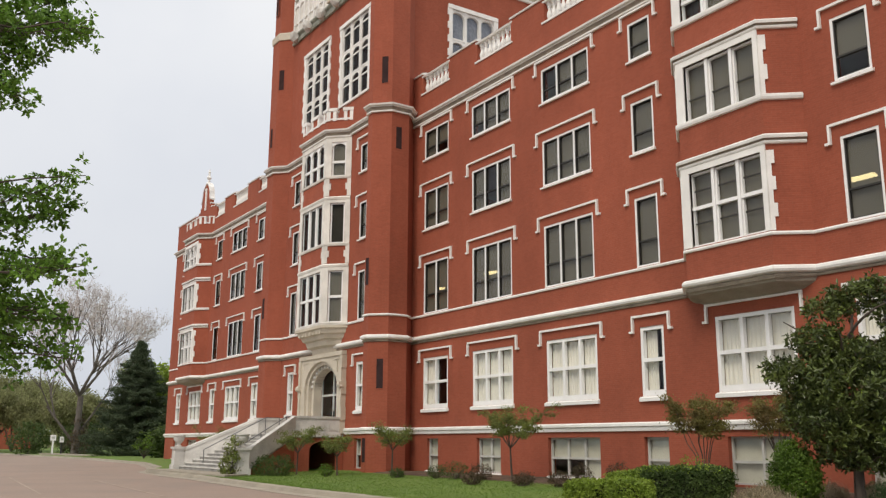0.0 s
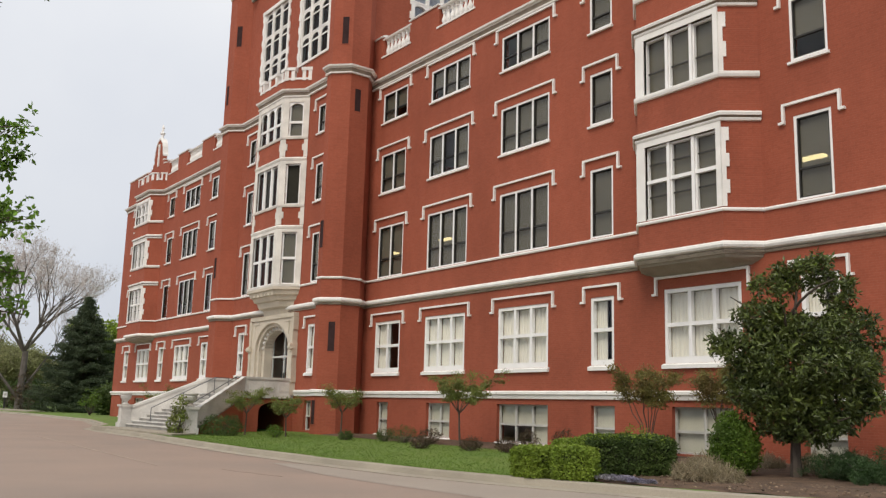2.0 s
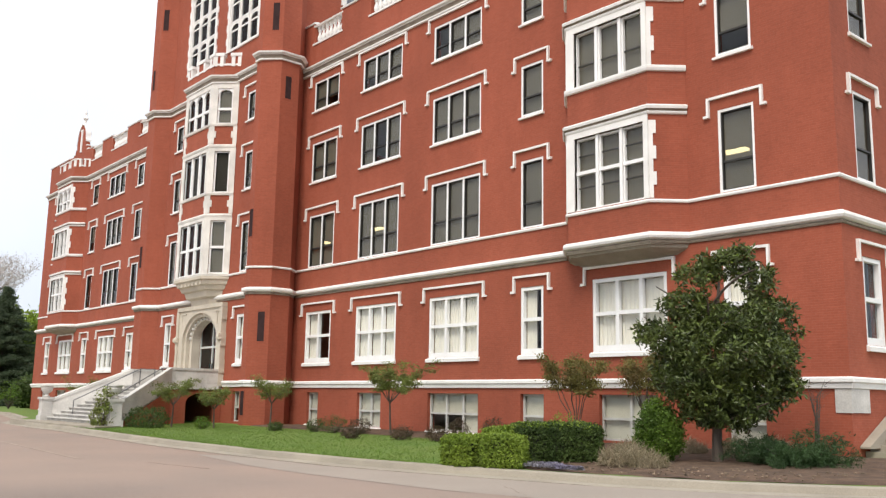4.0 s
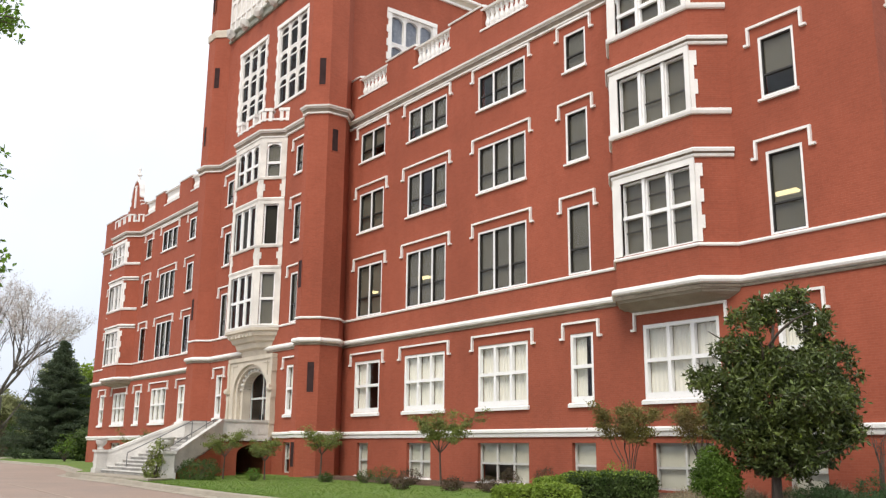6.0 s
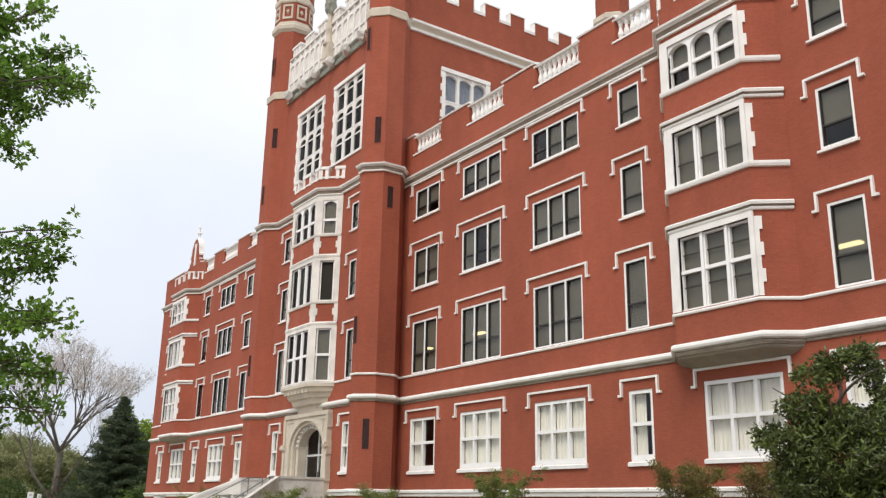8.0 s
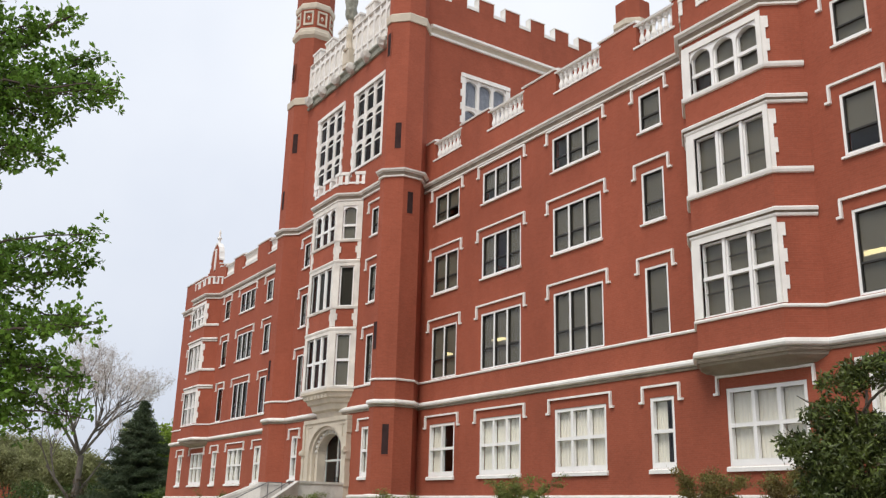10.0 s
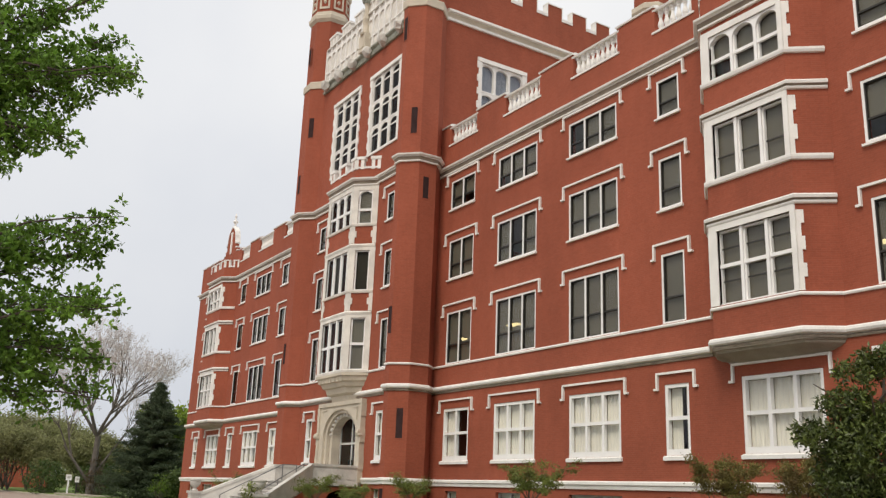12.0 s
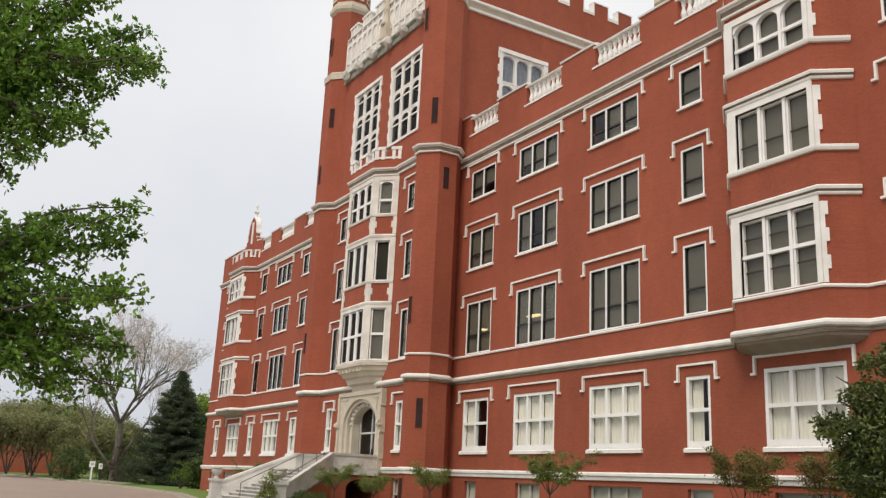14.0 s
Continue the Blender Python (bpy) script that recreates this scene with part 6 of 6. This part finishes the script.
for t in tw[::60]:
    limb(bm, (0, 0, -0.02), tuple(t), 0.02, 0.006, 0.1, 4, 3)
part("stem", bm, BARK, jb)
g = np.random.default_rng(170)
xs = g.uniform(-14.5, -12.9, 1500)
ys = np.interp(-xs, [-p[0] for p in KERB], [p[1] for p in KERB]) + 0.25 + g.uniform(0, 0.75, 1500) * (0.5 + 0.5 * np.sin(xs * 3))
zs = np.array([lawn_z(a, b) for a, b in zip(xs, ys)]) + 0.07 + g.uniform(0, 0.07, 1500)
tagged(leaf_mesh("flower_border", np.stack([xs, ys, zs], axis=1), 0.06, MAUVE, None, 171, 0.7, upright=0.3, kind="stuff"), "low mauve and grey flowering ground cover along the kerb", "flowers")
# blades of the lawn nearest the drive
g = np.random.default_rng(180)
n = 26000
xs = g.uniform(-44, -15.5, n)
ky = np.interp(-xs, [-p[0] for p in KERB], [p[1] for p in KERB])
ys = ky + 0.1 + g.uniform(0, 1, n) ** 1.4 * (-3.0 - ky)
zs = np.array([lawn_z(a, b) for a, b in zip(xs, ys)]) + 0.025
tagged(leaf_mesh("grass_blades", np.stack([xs, ys, zs], axis=1), 0.06, GRASS, None, 181, 0.2, upright=0.45, kind="stuff"), "short green grass blades of the lawn", "grass")

# ---- beyond the far wing ----


def conifer(x, y, h, r, seed):
    """A spruce: whorls of drooping boughs that shorten to the top, each set with needle sprays."""
    t = empty("conifer", "dark dense conifer standing on the lawn", "tree", at=(x, y, -0.05))
    g = np.random.default_rng(seed)
    bm = bmesh.new()
    limb(bm, (0, 0, 0), (0, 0, h * 0.99), 0.22, 0.02, 0.0, 7)
    pts = []
    for k in range(48):
        f = (k / 48) ** 0.95
        z = 0.5 + f * (h - 0.7)
        for j in range(11 if f < 0.7 else 7):
            a = g.uniform(0, 6.283)
            ln = (r * (1 - f) ** 0.84 + 0.10) * g.uniform(0.5, 1.08) * (1.0 if f < 0.8 else 0.8)
            out = np.array([math.cos(a), math.sin(a), 0.0])
            m = int(6 + ln * 8)
            q = g.uniform(0.1, 1.0, m) ** 0.8
            lift = ln * (-0.16 * q + 0.14 * q ** 3) + ln * 0.12 * f
            side = np.array([-out[1], out[0], 0.0])
            w = g.normal(size=m) * (0.10 + 0.22 * ln * q * (1 - q))
            pts.append(out * (q * ln)[:, None] + side * w[:, None] + np.array([0, 0, 1.0]) * (z + lift)[:, None])
            if j % 4 == 0:
                limb(bm, (0, 0, z), tuple(out * ln * 0.85 + np.array([0, 0, z - ln * 0.06])), 0.04, 0.01, 0.0, 4, 2)
    leaf_mesh("crown", clumped(np.vstack(pts), 6, (0.19, 0.19, 0.09), seed), 0.34, CONIFER, t, seed + 1, 0.2, 0.3)
    part("trunk", bm, BARK, t)


def wide_tree(name, label, x, y, h, r, leafy, seed, bark, leaf=None, depth=4, leafsize=0.5, base=0.25, stem=0.0, buds=0, thick=0.014, clear=0.24):
    """A branching tree: limbs that fork several times, with leaves on the last twigs if it has any."""
    t = empty(name, label, "tree", at=(x, y, -0.05))
    g = random.Random(seed)
    bm, fine = bmesh.new(), bmesh.new()
    tips = []

    def grow(p, d, length, rad, level):
        q = p + d * length
        limb(bm if level < 4 or leafy else fine, p, q, rad, rad * 0.62, g.uniform(-0.12, 0.12), 5 if level < 2 else 3, 3 if level < 3 else 2)
        tips.append(q)
        if level >= depth:
            return
        for _ in range(3 if level < depth - 1 else 4):
            nd = (d + Vector((g.uniform(-1, 1), g.uniform(-1, 1), g.uniform(-0.25, 0.65))) * (0.62 if level else 0.55)).normalized()
            grow(p + d * length * g.uniform(0.65, 1.0), nd, length * g.uniform(0.62, 0.82), rad * 0.55, level + 1)
    if stem:
        limb(bm, (0, 0, -0.1), (0.1, 0.1, stem * 0.5), h * 0.015, h * 0.012, 0.02, 9, 4)
        limb(bm, (0.1, 0.1, stem * 0.5), (0.0, 0.2, stem), h * 0.012, h * 0.010, 0.02, 9, 3)
        grow(Vector((0, 0, 1.2)), Vector((-0.1, -0.62, 0.8)).normalized(), h * base * 1.2, h * 0.006, 1)
        grow(Vector((0, 0, 2.2)), Vector((0.1, 0.5, 0.8)).normalized(), h * base * 0.9, h * 0.005, 1)
    lean = 0.72 if stem else 0.35
    for i in range(6 if stem else 4):
        a = (1.05 if stem else 1.57) * i + g.uniform(0, 0.5)
        grow(Vector((0, 0.0, stem)), Vector((lean * math.cos(a), lean * math.sin(a), 1)).normalized(), h * base, h * thick, 0)
    if buds:
        pts = clumped(np.array([tuple(p) for p in tips if p.z > h * 0.25]), buds, 0.22, seed)
        leaf_mesh("bud_haze", pts, leafsize, BUD, t, seed + 1, 0.5, label="pale opening buds", kind="stuff")
    part("trunk", bm, bark, t)
    if fine.verts:
        tagged(part("twig_spray", fine, TWIG, t, "pale budding twigs"), kind="stuff")
    else:
        fine.free()
    if leafy:
        pts = clumped(np.array([tuple(p) for p in tips if p.z > h * clear]), leafy, h * 0.035, seed)
        leaf_mesh("crown", pts, leafsize, leaf, t, seed + 1, 0.5)


conifer(-101.5, 2.7, 12.6, 5.9, 201)
wide_tree("bare_tree", "wide grey tree still bare of leaves", -117.6, -0.1, 33.0, 10, 0, 218, PALEBARK, depth=6, leafsize=0.2, base=0.145, stem=7.0, buds=1, thick=0.0065)
wide_tree("budding_tree", "tall tree with pale new leaves behind the wing", -134.5, 15.4, 19.0, 7, 14, 215, BARK, HEDGE_L, 4, 0.7)
for i, (x, y, h) in enumerate(((-150, -11, 16), (-165, -7, 20), (-160, -1, 20), (-170, 4, 22), (-148, 4.5, 16), (-185, -12, 20), (-150, -5.0, 17), (-135, 2.0, 13), (-172, -3, 22), (-141, 5.8, 13), (-145, -1.5, 13))):
    wide_tree("spring_tree", "hazy tree just coming into pale leaf", x, y, h, 6, 26, 220 + i * 5, BARK, SPRING, 4, 0.40, 0.20, thick=0.008, clear=0.13)
for i, (x, y, r, h) in enumerate(((-131, -3.1, 2.7, 4.2), (-122, 1.0, 2.6, 3.4), (-126, 3.0, 2.4, 4.0), (-90, 2.6, 1.4, 3.0), (-87.0, 1.4, 1.2, 2.6))):
    bush("boundary_bush", "dark evergreen bush at the edge of the lawn", x, y, [(0, 0, h * 0.5, r, r, h * 0.5), (r * 0.5, 0.2, h * 0.4, r * 0.7, r * 0.7, h * 0.4)], 300, 8, 0.32, HEDGE_D, 260 + i * 3, 0.2, group="boundary bushes")
bush("underbrush", "bare brown brush round the foot of a tree", -117.3, 0.2, [(0, 0, 1.4, 1.3, 1.3, 1.6), (-0.3, 0.2, 3.0, 0.9, 0.9, 1.4)], 130, 7, 0.3, BROWNBUSH, 284, 0.25)
bush("sapling", "small bright green sapling on the lawn", -84.0, -1.0, [(0, 0, 1.1, 0.95, 0.95, 0.35), (0.2, 0, 1.7, 0.7, 0.7, 0.3), (0, 0.1, 2.2, 0.35, 0.35, 0.3)], 70, 6, 0.2, SHRUB, 280, 0.13, category="tree")
bm = bmesh.new()
bx(bm, -205, -204.6, -60, 9.5, -0.3, 5.2)
tagged(part("boundary_building", bm, BRICK), "low red brick wall far behind the trees", "wall", kind="structure")
# woods on the horizon
g = np.random.default_rng(300)
pts = []
for _ in range(2600):
    a = g.uniform(math.radians(150), math.radians(202))
    d = g.uniform(240, 330)
    top = 11 + 5 * noise.noise((a * 14, 0.3, 0)) + 3 * noise.noise((a * 43, 1.3, 0))
    pts.append((d * math.cos(a), -24 + d * math.sin(a), g.uniform(0.3, max(3, top))))
tagged(leaf_mesh("far_woods", clumped(np.array(pts), 5, (1.4, 1.4, 0.9), 301), 2.6, SPRING, None, 302, 0.6, kind="stuff"), "hazy belt of spring woods on the horizon", "woods")

# signs beside the drive
for x, y, h, w, pm_ in ((-118.2, -2.5, 2.4, 0.32, FRAME), (-118.0, -1.55, 2.2, 0.23, SASH)):
    sg = empty("small_sign", "small white sign on a slim post beside the drive", "sign", group="drive signs", at=(x, y, -0.15))
    bm = bmesh.new()
    bx(bm, -0.06, 0.06, -0.09, 0.09, 0.0, h - 0.68)
    part("post", bm, pm_, sg)
    bm = bmesh.new()
    bx(bm, -0.08, 0.06, -w, w, h - 0.68, h)
    part("board", bm, FRAME, sg)
    bm = bmesh.new()
    bx(bm, 0.062, 0.07, -w * 0.55, w * 0.55, h - 0.45, h - 0.2)
    part("lettering_bar", bm, GREYFRAME, sg)
bm = bmesh.new()
prism(bm, [(-104, -1.9), (-102.5, -0.5), (-124, -1.2), (-124, -2.9)], -0.2, 0.06)
tagged(part("concrete_path", bm, CONCRETE), "pale concrete path across the lawn", "pavement", kind="structure")
